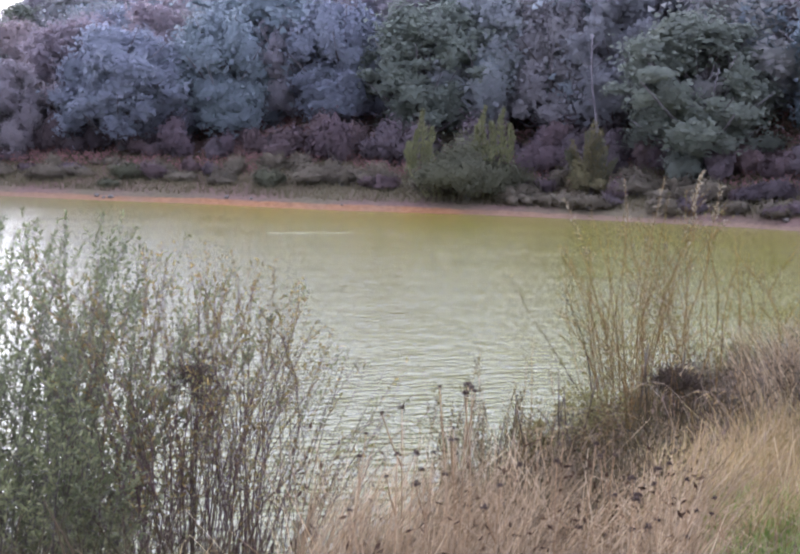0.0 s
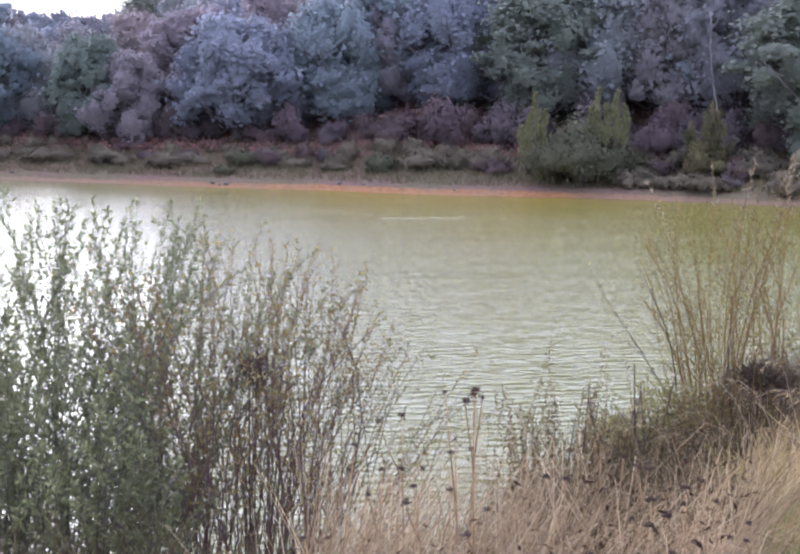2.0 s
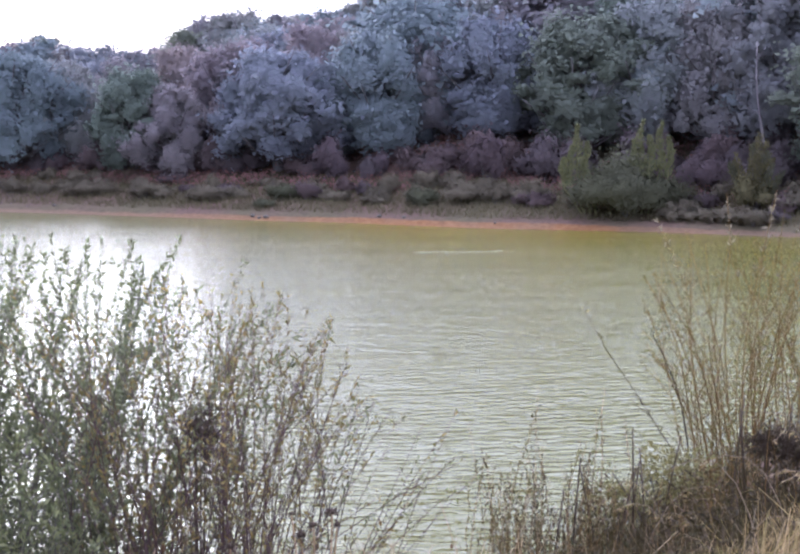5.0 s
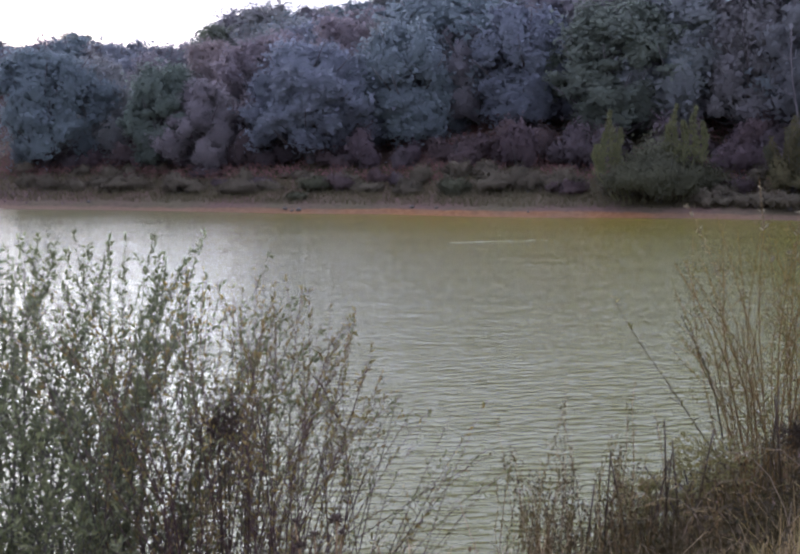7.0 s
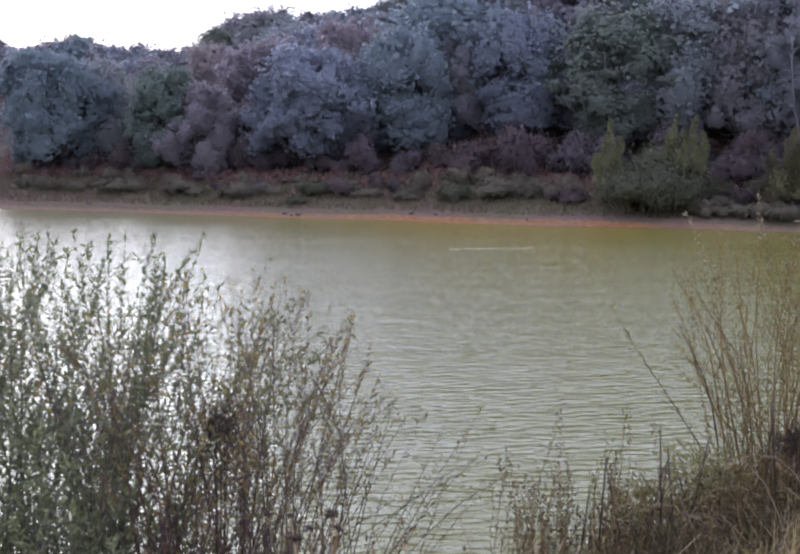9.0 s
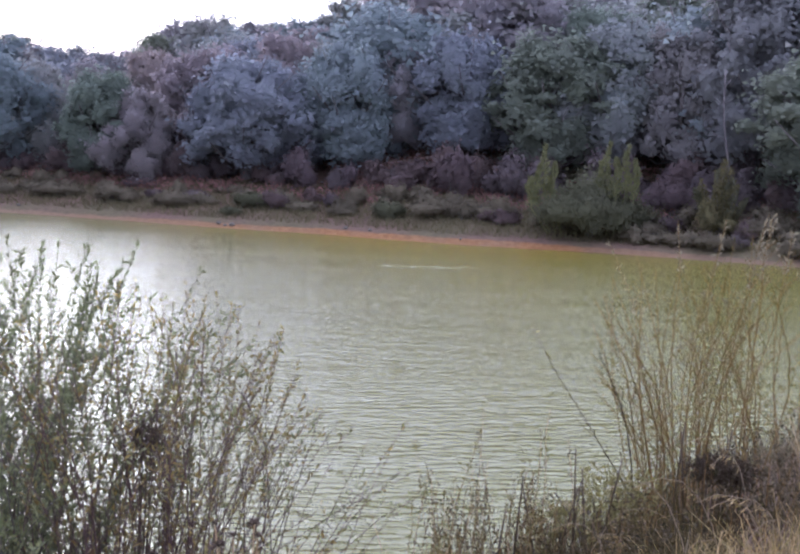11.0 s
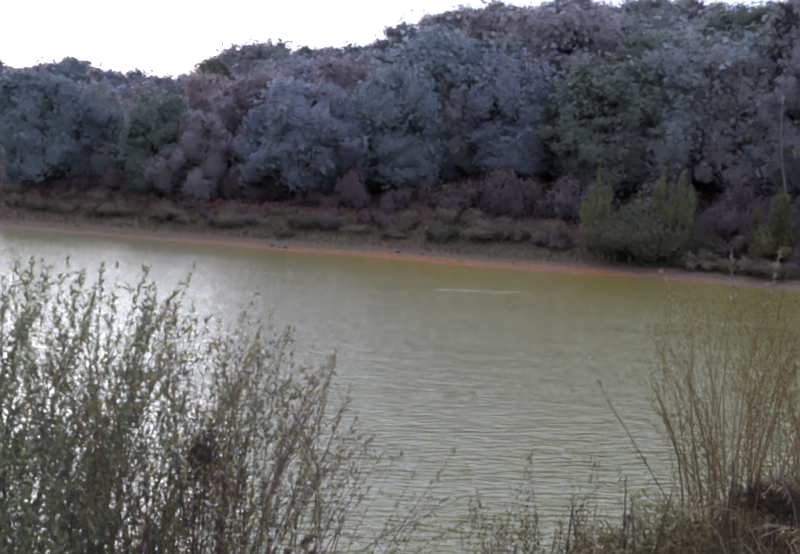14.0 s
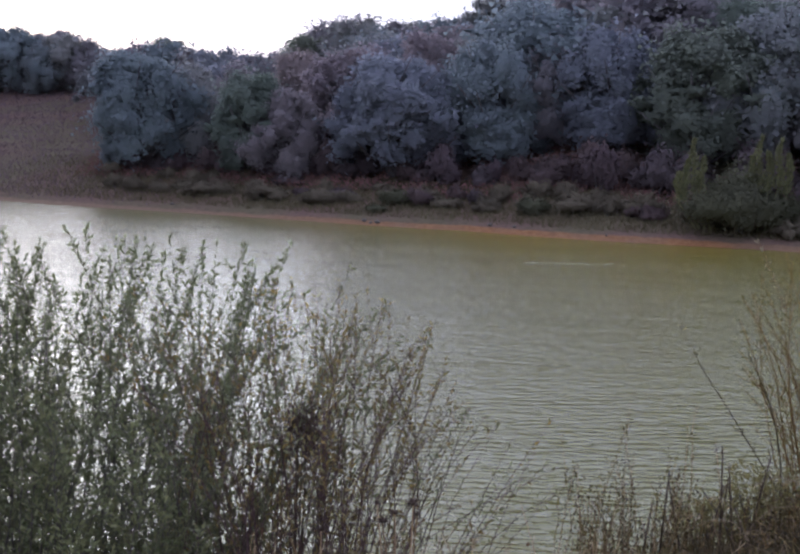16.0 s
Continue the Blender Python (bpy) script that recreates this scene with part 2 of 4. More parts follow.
def water_material():
    m, nt, nodes, links, p = shader("pond_water")
    # golden silt hangs in the water off the clay shore, greyer water in the open
    geo = nodes.new("ShaderNodeNewGeometry")
    sep = nodes.new("ShaderNodeSeparateXYZ")
    links.new(geo.outputs["Position"], sep.inputs[0])
    off = nodes.new("ShaderNodeMath")
    off.operation = "MULTIPLY_ADD"
    links.new(coarse(nt, 0.06, 4, (1, 2.0, 1)), off.inputs[0])
    off.inputs[1].default_value = 50.0
    along = nodes.new("ShaderNodeMath")
    along.operation = "MULTIPLY_ADD"
    links.new(sep.outputs["X"], along.inputs[0])
    along.inputs[1].default_value = 6.0
    links.new(sep.outputs["Y"], along.inputs[2])
    links.new(along.outputs[0], off.inputs[2])
    where = nodes.new("ShaderNodeMapRange")
    where.inputs[1].default_value, where.inputs[2].default_value = 15.0, 115.0
    links.new(off.outputs[0], where.inputs[0])
    silt = mixc(nt, where.outputs[0], (0.132, 0.130, 0.048), (0.146, 0.134, 0.018))
    links.new(silt, p.inputs["Base Color"])
    p.inputs["Roughness"].default_value = 0.1
    p.inputs["IOR"].default_value = 1.34
    # long low wind waves, their crests askew, with ripples and slow swells over them
    mp = nodes.new("ShaderNodeMapping")
    mp.inputs["Rotation"].default_value = (0, 0, radians(-20))
    links.new(geo.outputs["Position"], mp.inputs["Vector"])
    crest = nodes.new("ShaderNodeTexWave")
    crest.wave_type, crest.bands_direction, crest.wave_profile = "BANDS", "Y", "SIN"
    for key, val in (("Scale", 1.0), ("Distortion", 7.0), ("Detail", 2.0), ("Detail Scale", 1.1), ("Detail Roughness", 0.55)):
        crest.inputs[key].default_value = val
    links.new(mp.outputs["Vector"], crest.inputs["Vector"])
    fine = coarse(nt, 1.0, 3, (2.4, 6.5, 1), distort=0.4, turn=-21)
    middle = coarse(nt, 1.0, 3, (1.0, 2.6, 1), distort=0.8, turn=-18)
    large = coarse(nt, 1.0, 2, (0.3, 0.8, 1), distort=0.6, turn=12)
    height = None
    for wave, k in ((crest.outputs["Fac"], 0.065), (fine, 0.44), (middle, 0.32), (large, 0.45)):
        add = nodes.new("ShaderNodeMath")
        add.operation = "MULTIPLY_ADD"
        links.new(wave, add.inputs[0])
        add.inputs[1].default_value = k
        if height is None:
            add.inputs[2].default_value = 0.0
        else:
            links.new(height, add.inputs[2])
        height = add.outputs[0]
    # wind lanes: the surface is rougher in long streaks
    b = bump(nt, height, 1.0, 0.13)
    links.new(ramp(nt, coarse(nt, 1.0, 4, (0.07, 0.45, 1), distort=0.5, turn=-6), [(0.36, (0.62, 0.62, 0.62)), (0.62, (1, 1, 1))]), b.node.inputs["Strength"])
    links.new(b, p.inputs["Normal"])
    return m


M_GROUND = ground_material()
M_WATER = water_material()
M_STONE, _nt, _n, _l, _p = shader("wet_stone")
_l.new(ramp(_nt, coarse(_nt, 5, 6), [(0.3, (0.05, 0.042, 0.030)), (0.7, (0.12, 0.098, 0.072))]), _p.inputs["Base Color"])
_p.inputs["Roughness"].default_value = 0.7
M_FOAM, _nt, _n, _l, _p = shader("stirred_water")
_l.new(ramp(_nt, coarse(_nt, 3, 5), [(0.3, (0.26, 0.27, 0.2)), (0.7, (0.4, 0.41, 0.33))]), _p.inputs["Base Color"])
_p.inputs["Roughness"].default_value = 0.3

# ---- mesh helpers ----


def mesh_of(name, verts, faces, mats, smooth=False):
    me = bpy.data.meshes.new(name)
    me.from_pydata(np.asarray(verts, float).reshape(-1, 3).tolist(), [], faces)
    for mm in mats if isinstance(mats, (list, tuple)) else [mats]:
        me.materials.append(mm)
    if smooth:
        me.polygons.foreach_set("use_smooth", [True] * len(me.polygons))
    me.update()
    return me


def thing(name, label, category, at=(0, 0, 0), group="", kind=""):
    ob = tagged(new(name), label, category, group, kind)
    ob.location = at
    return ob


def part(name, mesh, parent, label=""):
    ob = new(name, mesh)
    ob.parent = parent
    return tagged(ob, label)


def tube(path, radii, sides=5):
    """Tapered tube along points: verts, quads."""
    path = np.asarray(path, float)
    n = len(path)
    d = np.gradient(path, axis=0)
    d /= np.linalg.norm(d, axis=1)[:, None] + 1e-9
    ref = np.array([0.31, 0.95, 0.05])
    u = np.cross(d, ref)
    u /= np.linalg.norm(u, axis=1)[:, None] + 1e-9
    w = np.cross(d, u)
    a = np.arange(sides) * 2 * np.pi / sides
    ring = np.cos(a)[None, :, None] * u[:, None] + np.sin(a)[None, :, None] * w[:, None]
    v = (path[:, None] + ring * np.asarray(radii)[:, None, None]).reshape(-1, 3)
    f = [(i * sides + k, i * sides + (k + 1) % sides, (i + 1) * sides + (k + 1) % sides, (i + 1) * sides + k)
         for i in range(n - 1) for k in range(sides)]
    f.append(tuple(range((n - 1) * sides, n * sides)))
    return v, f


def joined(pieces):
    vs, fs, o = [], [], 0
    for v, f in pieces:
        vs.append(v)
        fs += [tuple(i + o for i in q) for q in f]
        o += len(v)
    return np.concatenate(vs), fs


def leaf_quads(rng, at, axis, length, width, fold=0.25, facing=None):
    """Pointed folded leaves at points, along axes: two triangles pairs sharing the midrib."""
    n = len(at)
    axis = axis / (np.linalg.norm(axis, axis=1)[:, None] + 1e-9)
    side = np.cross(axis, rng.normal(size=(n, 3)) if facing is None else facing + rng.normal(size=(n, 3)) * 0.55)
    side /= np.linalg.norm(side, axis=1)[:, None] + 1e-9
    up = np.cross(side, axis)
    L = (length * rng.uniform(0.65, 1.3, n))[:, None]
    W = (width * rng.uniform(0.7, 1.25, n))[:, None]
    tip = at + axis * L + up * L * rng.uniform(-0.25, 0.25, n)[:, None]
    mid = at + axis * L * 0.5
    v = np.stack([at, mid + side * W / 2 + up * W * fold, tip, mid - side * W / 2 + up * W * fold], 1).reshape(-1, 3)
    b = np.arange(n) * 4
    f = np.stack([b, b + 1, b + 2, b + 3], 1).tolist()
    return v, f


def blades(rng, root, height, lean, width, bend=0.5, heading=None):
    """Grass blades, three segments each, drooping."""
    n = len(root)
    h = height[:, None]
    a = rng.uniform(0, 2 * np.pi, n) if heading is None else heading
    way = np.stack([np.cos(a), np.sin(a), np.zeros(n)], 1)
    b = rng.uniform(0, 2 * np.pi, n)
    side = np.stack([np.cos(b), np.sin(b), np.zeros(n)], 1) * (width * rng.uniform(0.6, 1.4, n))[:, None] / 2
    ln = (lean * rng.uniform(0.2, 1.4, n))[:, None]
    up = np.array([0, 0, 1.0])
    p1 = root + up * h * 0.4 + way * h * ln * 0.25
    p2 = root + up * h * 0.78 + way * h * ln * 0.7
    p3 = root + up * h * (1.0 - bend * ln * 0.5) + way * h * ln * 1.3
    v = np.stack([root - side, root + side, p1 + side * 0.8, p1 - side * 0.8, p2 + side * 0.5, p2 - side * 0.5, p3], 1).reshape(-1, 3)
    f = []
    for i in range(0, 7 * n, 7):
        f += [(i, i + 1, i + 2, i + 3), (i + 3, i + 2, i + 4, i + 5), (i + 5, i + 4, i + 6)]
    return v, f


# ---- the lie of the land ----
SHORE_X = [-130, -115, -90, -60, -38, -30, -22, -13, -6.5, 0, 4, 8.4, 13, 18, 24, 30, 34, 45, 55, 62]
SHORE_Y = [40, 66, 95, 101, 97, 92.5, 90, 86, 83, 81, 78.5, 76.3, 75.5, 74.3, 71.5, 68, 64, 50, 38, 25]
EDGE_X = [-130, -100, -60, -20, -6, -1.5, 0, 1, 2, 3, 5, 10, 30, 45, 62]
EDGE_Y = [55, 30, 6, 2, 2.8, 2.8, 3.0, 3.4, 4.4, 5.6, 7.8, 11.5, 24, 33, 40]


def smooth(a, b, x):
    t = np.clip((x - a) / (b - a), 0, 1)
    return t * t * (3 - 2 * t)


def ripple(x, y):
    return 0.5 * np.sin(x * 0.7 + 1.3 * np.sin(y * 0.31)) * np.cos(y * 0.53 + 0.8 * np.sin(x * 0.23)) + 0.3 * np.sin(x * 2.1 + y * 1.7) * np.sin(y * 2.7 - x * 0.9)


def land(x, y):
    x, y = np.asarray(x, float), np.asarray(y, float)
    ys, ye = np.interp(x, SHORE_X, SHORE_Y), np.interp(x, EDGE_X, EDGE_Y)
    s, d = y - ys, y - ye
    steep = 0.2 + 0.17 * smooth(-28, 8, x)
    field = 1 - smooth(-36, -27, x)
    wood = 0.45 * smooth(-0.4, 0.7, s) + 0.2 * np.clip(s - 0.5, 0, 13.5) + steep * np.clip(s - 14, 0, 40) + 0.04 * np.clip(s - 54, 0, 60)
    meadow = 0.45 * smooth(-0.4, 0.7, s) + 0.26 * np.clip(s - 0.5, 0, 40) + 0.1 * np.clip(s - 40, 0, 60)
    far = np.where(s > -0.4, wood * (1 - field) + meadow * field, -0.12 * (-s - 0.4))
    far = far + 0.22 * ripple(x * 0.5, y * 0.5) * smooth(2, 9, s)
    fall = np.interp(x, [0.0, 1.0, 2.5], [0.42, 0.29, 0.23])
    near = np.where(d < 0, 2.65 - 0.02 * d, 2.65 - fall * d - 0.3 * np.clip(d - 3.4, 0, 50)) + 0.12 * ripple(x, y) * smooth(9, 3, d)
    near = np.maximum(near, -1.6)
    return np.maximum(np.maximum(near, far), -1.6)


def steps(*runs):
    out = []
    for a, b, d in runs:
        out += list(np.arange(a, b, d))
    return np.array(out)


gx = np.concatenate([-np.geomspace(130, 2500, 14)[::-1], steps((-128, -60, 3), (-60, -8, 1.3), (-8, 12, 0.22), (12, 62, 1.3), (62, 128, 3)), np.geomspace(130, 2500, 14)])
gy = np.concatenate([-np.geomspace(12, 2500, 14)[::-1], steps((-11, -1, 1), (-1, 13, 0.22), (13, 62, 1.6), (62, 104, 0.45), (104, 150, 1.5), (150, 220, 6)), np.geomspace(220, 2500, 12)])
GX, GY = np.meshgrid(gx, gy)
gv = np.stack([GX, GY, land(GX, GY)], -1).reshape(-1, 3)
nx, ny = len(gx), len(gy)
gf = [(j * nx + i, j * nx + i + 1, (j + 1) * nx + i + 1, (j + 1) * nx + i) for j in range(ny - 1) for i in range(nx - 1)]
tagged(new("ground", mesh_of("ground", gv, gf, M_GROUND, True)), "grassy pond banks of reddish clay rising to a wooded hillside", "ground", kind="structure")

wx, wy = steps((-125, 64, 3)), steps((3, 104, 1.5))
WX, WY = np.meshgrid(wx, wy)
wv = np.stack([WX, WY, np.zeros_like(WX)], -1).reshape(-1, 3)
wf = [(j * len(wx) + i, j * len(wx) + i + 1, (j + 1) * len(wx) + i + 1, (j + 1) * len(wx) + i) for j in range(len(wy) - 1) for i in range(len(wx) - 1)]
tagged(new("water", mesh_of("water", wv, wf, M_WATER, True)), "turbid olive green pond water ruffled by wind", "water", kind="structure")

# ---- far hillside trees ----


def sprays(rng, at, face, size, ragged=0.55):
    """Small three-cornered leaf sprays, turned roughly to face outwards."""
    n = len(at)
    nrm = face + rng.normal(size=(n, 3)) * ragged
    nrm /= np.linalg.norm(nrm, axis=1)[:, None] + 1e-9
    a = np.cross(nrm, rng.normal(size=(n, 3)))
    a /= np.linalg.norm(a, axis=1)[:, None] + 1e-9
    b = np.cross(nrm, a)
    k = (size * rng.uniform(0.5, 1.5, n))[:, None]
    v = np.stack([at + a * k * 0.62, at - a * k * 0.4 + b * k * 0.45, at - a * k * rng.uniform(0.2, 0.5, (n, 1)) - b * k * 0.5], 1).reshape(-1, 3)
    o = np.arange(n) * 3
    return v, np.stack([o, o + 1, o + 2], 1).tolist()


def ball(level):
    bm = bmesh.new()
    bmesh.ops.create_icosphere(bm, subdivisions=level, radius=1.0)
    v = np.array([q.co[:] for q in bm.verts])
    f = [tuple(k.index for k in q.verts) for q in bm.faces]
    bm.free()
    return v, f


BALL = ball(2)


def leafy(name, rng, mat, lobes, count, leaf, middle, floor=0.0, core=True, loose=0.18, deep=1.0, soft=1.8):
    """Foliage of overlapping lobes (centre, half sizes): lumps and tufts swell out of each, leaf sprays cover it and hang loose at its edge."""
    bv, bf = BALL
    centres, halves = np.array([q[0] for q in lobes], float), np.array([q[1] for q in lobes], float)
    share = (halves.prod(1) ** (2 / 3))
    pieces, normals = [], []
    for i, (c, half) in enumerate(lobes):
        w = rng.normal(size=(34, 3))
        w /= np.linalg.norm(w, axis=1)[:, None]
        k = np.concatenate([rng.uniform(5, 16, 10), rng.uniform(30, 90, 24)])
        a = np.concatenate([rng.uniform(-0.7, 1.0, 10) * deep, rng.uniform(-0.4, 1.0, 24) * deep * 0.5])

        def swell(d):
            e = a * np.exp(k * (d @ w.T - 1))
            slope = (e * k) @ w
            slope -= (slope * d).sum(1)[:, None] * d
            return np.clip(0.85 + e.sum(1), 0.45, 1.6), slope

        def place(d, r):
            v = c + d * half * r[:, None]
            v[:, 2] = np.where(v[:, 2] < floor, floor + np.abs(v[:, 2] - floor) * 0.3, v[:, 2])
            return v

        def facing(d, r, slope, v):
            n = (d - 0.6 * slope / r[:, None]) / half
            n /= np.linalg.norm(n, axis=1)[:, None]
            o = (v - middle) * [1, 1, 0.5]
            n = n + soft * o / (np.linalg.norm(o, axis=1)[:, None] + 1e-9) + rng.normal(size=n.shape) * 0.5
            return n / (np.linalg.norm(n, axis=1)[:, None] + 1e-9)

        m = int(count * share[i] / share.sum())
        d = rng.normal(size=(m, 3))
        d /= np.linalg.norm(d, axis=1)[:, None]
        r, slope = swell(d)
        out = rng.uniform(0.6, 1.1, m) + np.where(rng.uniform(0, 1, m) < loose, rng.exponential(0.2, m), 0)
        at = place(d, r * out)
        # nothing grows deep inside a neighbouring lobe
        deepest = np.min(np.linalg.norm((at[:, None] - centres[None]) / halves[None], axis=2) + 9 * (np.arange(len(lobes)) == i), axis=1)
        keep = deepest > 0.6
        d, r, slope, at = d[keep], r[keep], slope[keep], at[keep]
        n = facing(d, r, slope, at)
        pieces.append(sprays(rng, at, n, leaf, 0.4))
        normals.append(np.repeat(n, 3, 0))
        if core:
            r, slope = swell(bv)
            v = place(bv, r * 0.6)
            pieces.append((v, bf))
            normals.append(facing(bv, r, slope, v))
    me = mesh_of(name, *joined(pieces), mat, True)
    me.normals_split_custom_set_from_vertices(np.concatenate(normals).tolist())
    return me


def tree_meshes(seed, height, width, mat, clumps=9500, leaf=0.24, low=0.04, lobes=36, bark_mat=None):
    """A broadleaf tree: trunk with limbs, and a crown of leaf clumps gathered in lobes."""
    rng = np.random.default_rng(seed)
    top = np.array([rng.normal() * 0.04 * height, rng.normal() * 0.04 * height, height * 0.72])
    k = np.linspace(0, 1, 7)[:, None]
    trunk = k * top + np.sin(k * 5 + seed) * np.array([0.1, 0.08, 0])
    pieces = [tube(trunk, np.interp(k[:, 0], [0, 0.08, 1], [0.036, 0.024, 0.006]) * height, 7)]
    centres = []
    lean = rng.uniform(0, 6.28, 3)
    for i in range(lobes):
        z = low + (0.95 - low) * (i + rng.uniform(0, 1)) / lobes
        a = i * 2.4 + rng.normal() * 0.5
        wide = np.sin(np.pi * np.clip((z - low * 0.4) / (1.05 - low * 0.4), 0, 1) ** 0.8) ** 0.6
        wide *= 1 + 0.28 * np.sin(a + lean[0]) + 0.2 * np.sin(2 * a + lean[1] + 5 * z) + 0.12 * np.sin(9 * z + lean[2])
        r = width / 2 * wide * rng.uniform(0.25, 1.0) ** 0.7
        centres.append((r * np.cos(a), r * np.sin(a), (z + 0.03 * rng.normal()) * height))
        root = trunk[int(np.clip(z * 5, 1, 5))]
        c = np.array(centres[-1])
        mid = root * 0.5 + c * 0.5 + np.array([0, 0, -0.05 * height])
        pieces.append(tube([root, mid, c], [0.009 * height, 0.006 * height, 0.002 * height], 4))
    wood = mesh_of("trunk", *joined(pieces), bark_mat or M_BARK, True)
    near = clumps > 10000
    groups = []
    for i in range(84 if near else 34):
        z = low + 0.1 + (0.82 - low) * (i + rng.uniform(0, 1)) / (84 if near else 34)
        a = i * 2.4 + rng.normal() * 0.6
        wide = np.sin(np.pi * np.clip((z + 0.12) / 1.14, 0, 1) ** 0.85) ** 0.55
        wide *= 1 + 0.3 * np.sin(a + lean[0]) + 0.2 * np.sin(2 * a + lean[1] + 5 * z)
        r = width / 2 * wide * rng.uniform(0.3, 0.85)
        b = width * rng.uniform(0.05, 0.125) * (1.0 if near else 1.35)
        groups.append(((r * np.cos(a), r * np.sin(a), z * height), b * rng.uniform(0.7, 1.5, 3) * [0.95, 0.95, 1.2]))
    # the crown reaches just as high as the tree
    k = height / max(c[2] + 1.12 * b[2] for c, b in groups)
    groups = [((c[0], c[1], c[2] * k), b * [1, 1, k]) for c, b in groups]
    return wood, leafy("crown", rng, mat, groups, clumps, leaf, np.array([0, 0, height * 0.4]), 0.015 * height, loose=0.4, soft=2.6)


def tree_kind(name, label, meshes):
    t = thing(name, label, "tree", group="hillside trees")
    part("trunk", meshes[0], t)
    part("crown", meshes[1], t)
    return t


# the crowns carry distance haze in their leaf colours
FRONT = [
    (tree_kind("oak_tree", "rounded oak with leaves tinted haze blue-grey at the wood's edge", tree_meshes(7, 8.5, 7.2, M_OAK, 30000, 0.19, lobes=52)), 8.5),
    (tree_kind("oak_tree", "broad oak with crown tinted haze blue-grey at the wood's edge", tree_meshes(8, 8.5, 7.8, M_OAK, 30000, 0.19, lobes=56)), 8.5),
    (tree_kind("oak_tree", "oak with turning brown leaves tinted haze mauve at the wood's edge", tree_meshes(9, 9.0, 6.8, M_BROWN, 30000, 0.19, lobes=52)), 9.0),
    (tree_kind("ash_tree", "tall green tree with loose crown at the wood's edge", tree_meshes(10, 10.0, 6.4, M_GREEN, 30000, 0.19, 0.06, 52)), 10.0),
    (tree_kind("oak_tree", "oak with thin crown tinted haze grey at the wood's edge", tree_meshes(12, 9.0, 6.6, M_GREY, 30000, 0.19, lobes=46)), 9.0),
    (tree_kind("oak_tree", "small brown oak with open crown tinted haze mauve at the wood's edge", tree_meshes(13, 8.0, 6.4, M_BROWN, 30000, 0.19, lobes=46)), 8.0),
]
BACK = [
    (tree_kind("oak_tree", "rounded oak with leaves tinted haze blue-grey on the hillside", tree_meshes(1, 8.5, 7.0, M_OAK)), 8.5),
    (tree_kind("oak_tree", "broad oak with crown tinted haze blue-grey on the hillside", tree_meshes(2, 8.5, 7.6, M_OAK)), 8.5),
    (tree_kind("oak_tree", "oak with turning brown leaves tinted haze mauve on the hillside", tree_meshes(3, 9.0, 6.6, M_BROWN)), 9.0),
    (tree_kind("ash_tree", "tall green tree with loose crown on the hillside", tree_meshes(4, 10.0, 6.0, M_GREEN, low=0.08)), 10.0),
    (tree_kind("oak_tree", "oak with thin crown tinted haze grey on the hillside", tree_meshes(5, 9.0, 6.4, M_GREY)), 9.0),
    (tree_kind("oak_tree", "small brown oak with open crown tinted haze mauve on the hillside", tree_meshes(6, 8.0, 6.4, M_BROWN)), 8.0),
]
# how high the tree tops stand against the sky, in degrees by bearing from the bank
SKY_AZ = [-40, -22, -18.7, -17.1, -14.2, -12.8, -10.8, -9.4, -8.5, -7.8, -6.9, -4.8, -2.6, -1.2, 0.5, 3, 8, 40]
SKY_EL = [5.2, 5.5, 5.7, 5.2, 5.6, 5.45, 5.5, 5.3, 5.9, 6.6, 7.0, 7.2, 6.85, 6.95, 8.0, 9.1, 9.8, 10.0]
rng = np.random.default_rng(11)
used = set()


def plant(kinds, kind, x, y, height, spread=1.0):
    ob, h = kinds[kind]
    z = float(land(x, y)) - 0.15
    k = height / h
    spread *= 1.12
    m = Matrix.LocRotScale((x, y, z), Euler((0, 0, rng.uniform(0, 6.3))), (k * spread, k * spread, k))
    if ob in used:
        return copy_thing(ob, m)
    used.add(ob)
    ob.matrix_basis = m
    return ob


# named trees of the front row: kind, bearing, distance, height, spread
NAMED = [(1, -15.6, 108, 11.0, 1.0), (0, -13.6, 110, 9.5, 1.0), (3, -10.6, 101, 9.2, 1.2), (2, -8.6, 99, 7.5, 1.1), (2, -5.9, 104, 11.5, 0.95),
         (1, -3.8, 98, 8.0, 1.1), (0, 1.1, 97, 9.5, 0.95), (5, 3.6, 99, 9.0, 1.0), (0, 6.6, 97, 9.5, 1.0), (3, 10.2, 93, 12.5, 1.0), (0, 13.4, 96, 10.5, 1.0), (4, 16.4, 93, 11.5, 0.95),
         (4, 19.6, 94, 12.0, 0.95), (3, 23.0, 85.5, 12.0, 1.15), (0, 26.6, 93, 11.0, 1.0), (4, 28.0, 92, 11.0, 1.0), (0, 30.5, 84, 10.0, 1.0)]
for kind, az, dist, h, sp in NAMED:
    plant(FRONT, kind, dist * math.sin(radians(az)), dist * math.cos(radians(az)), h, sp)
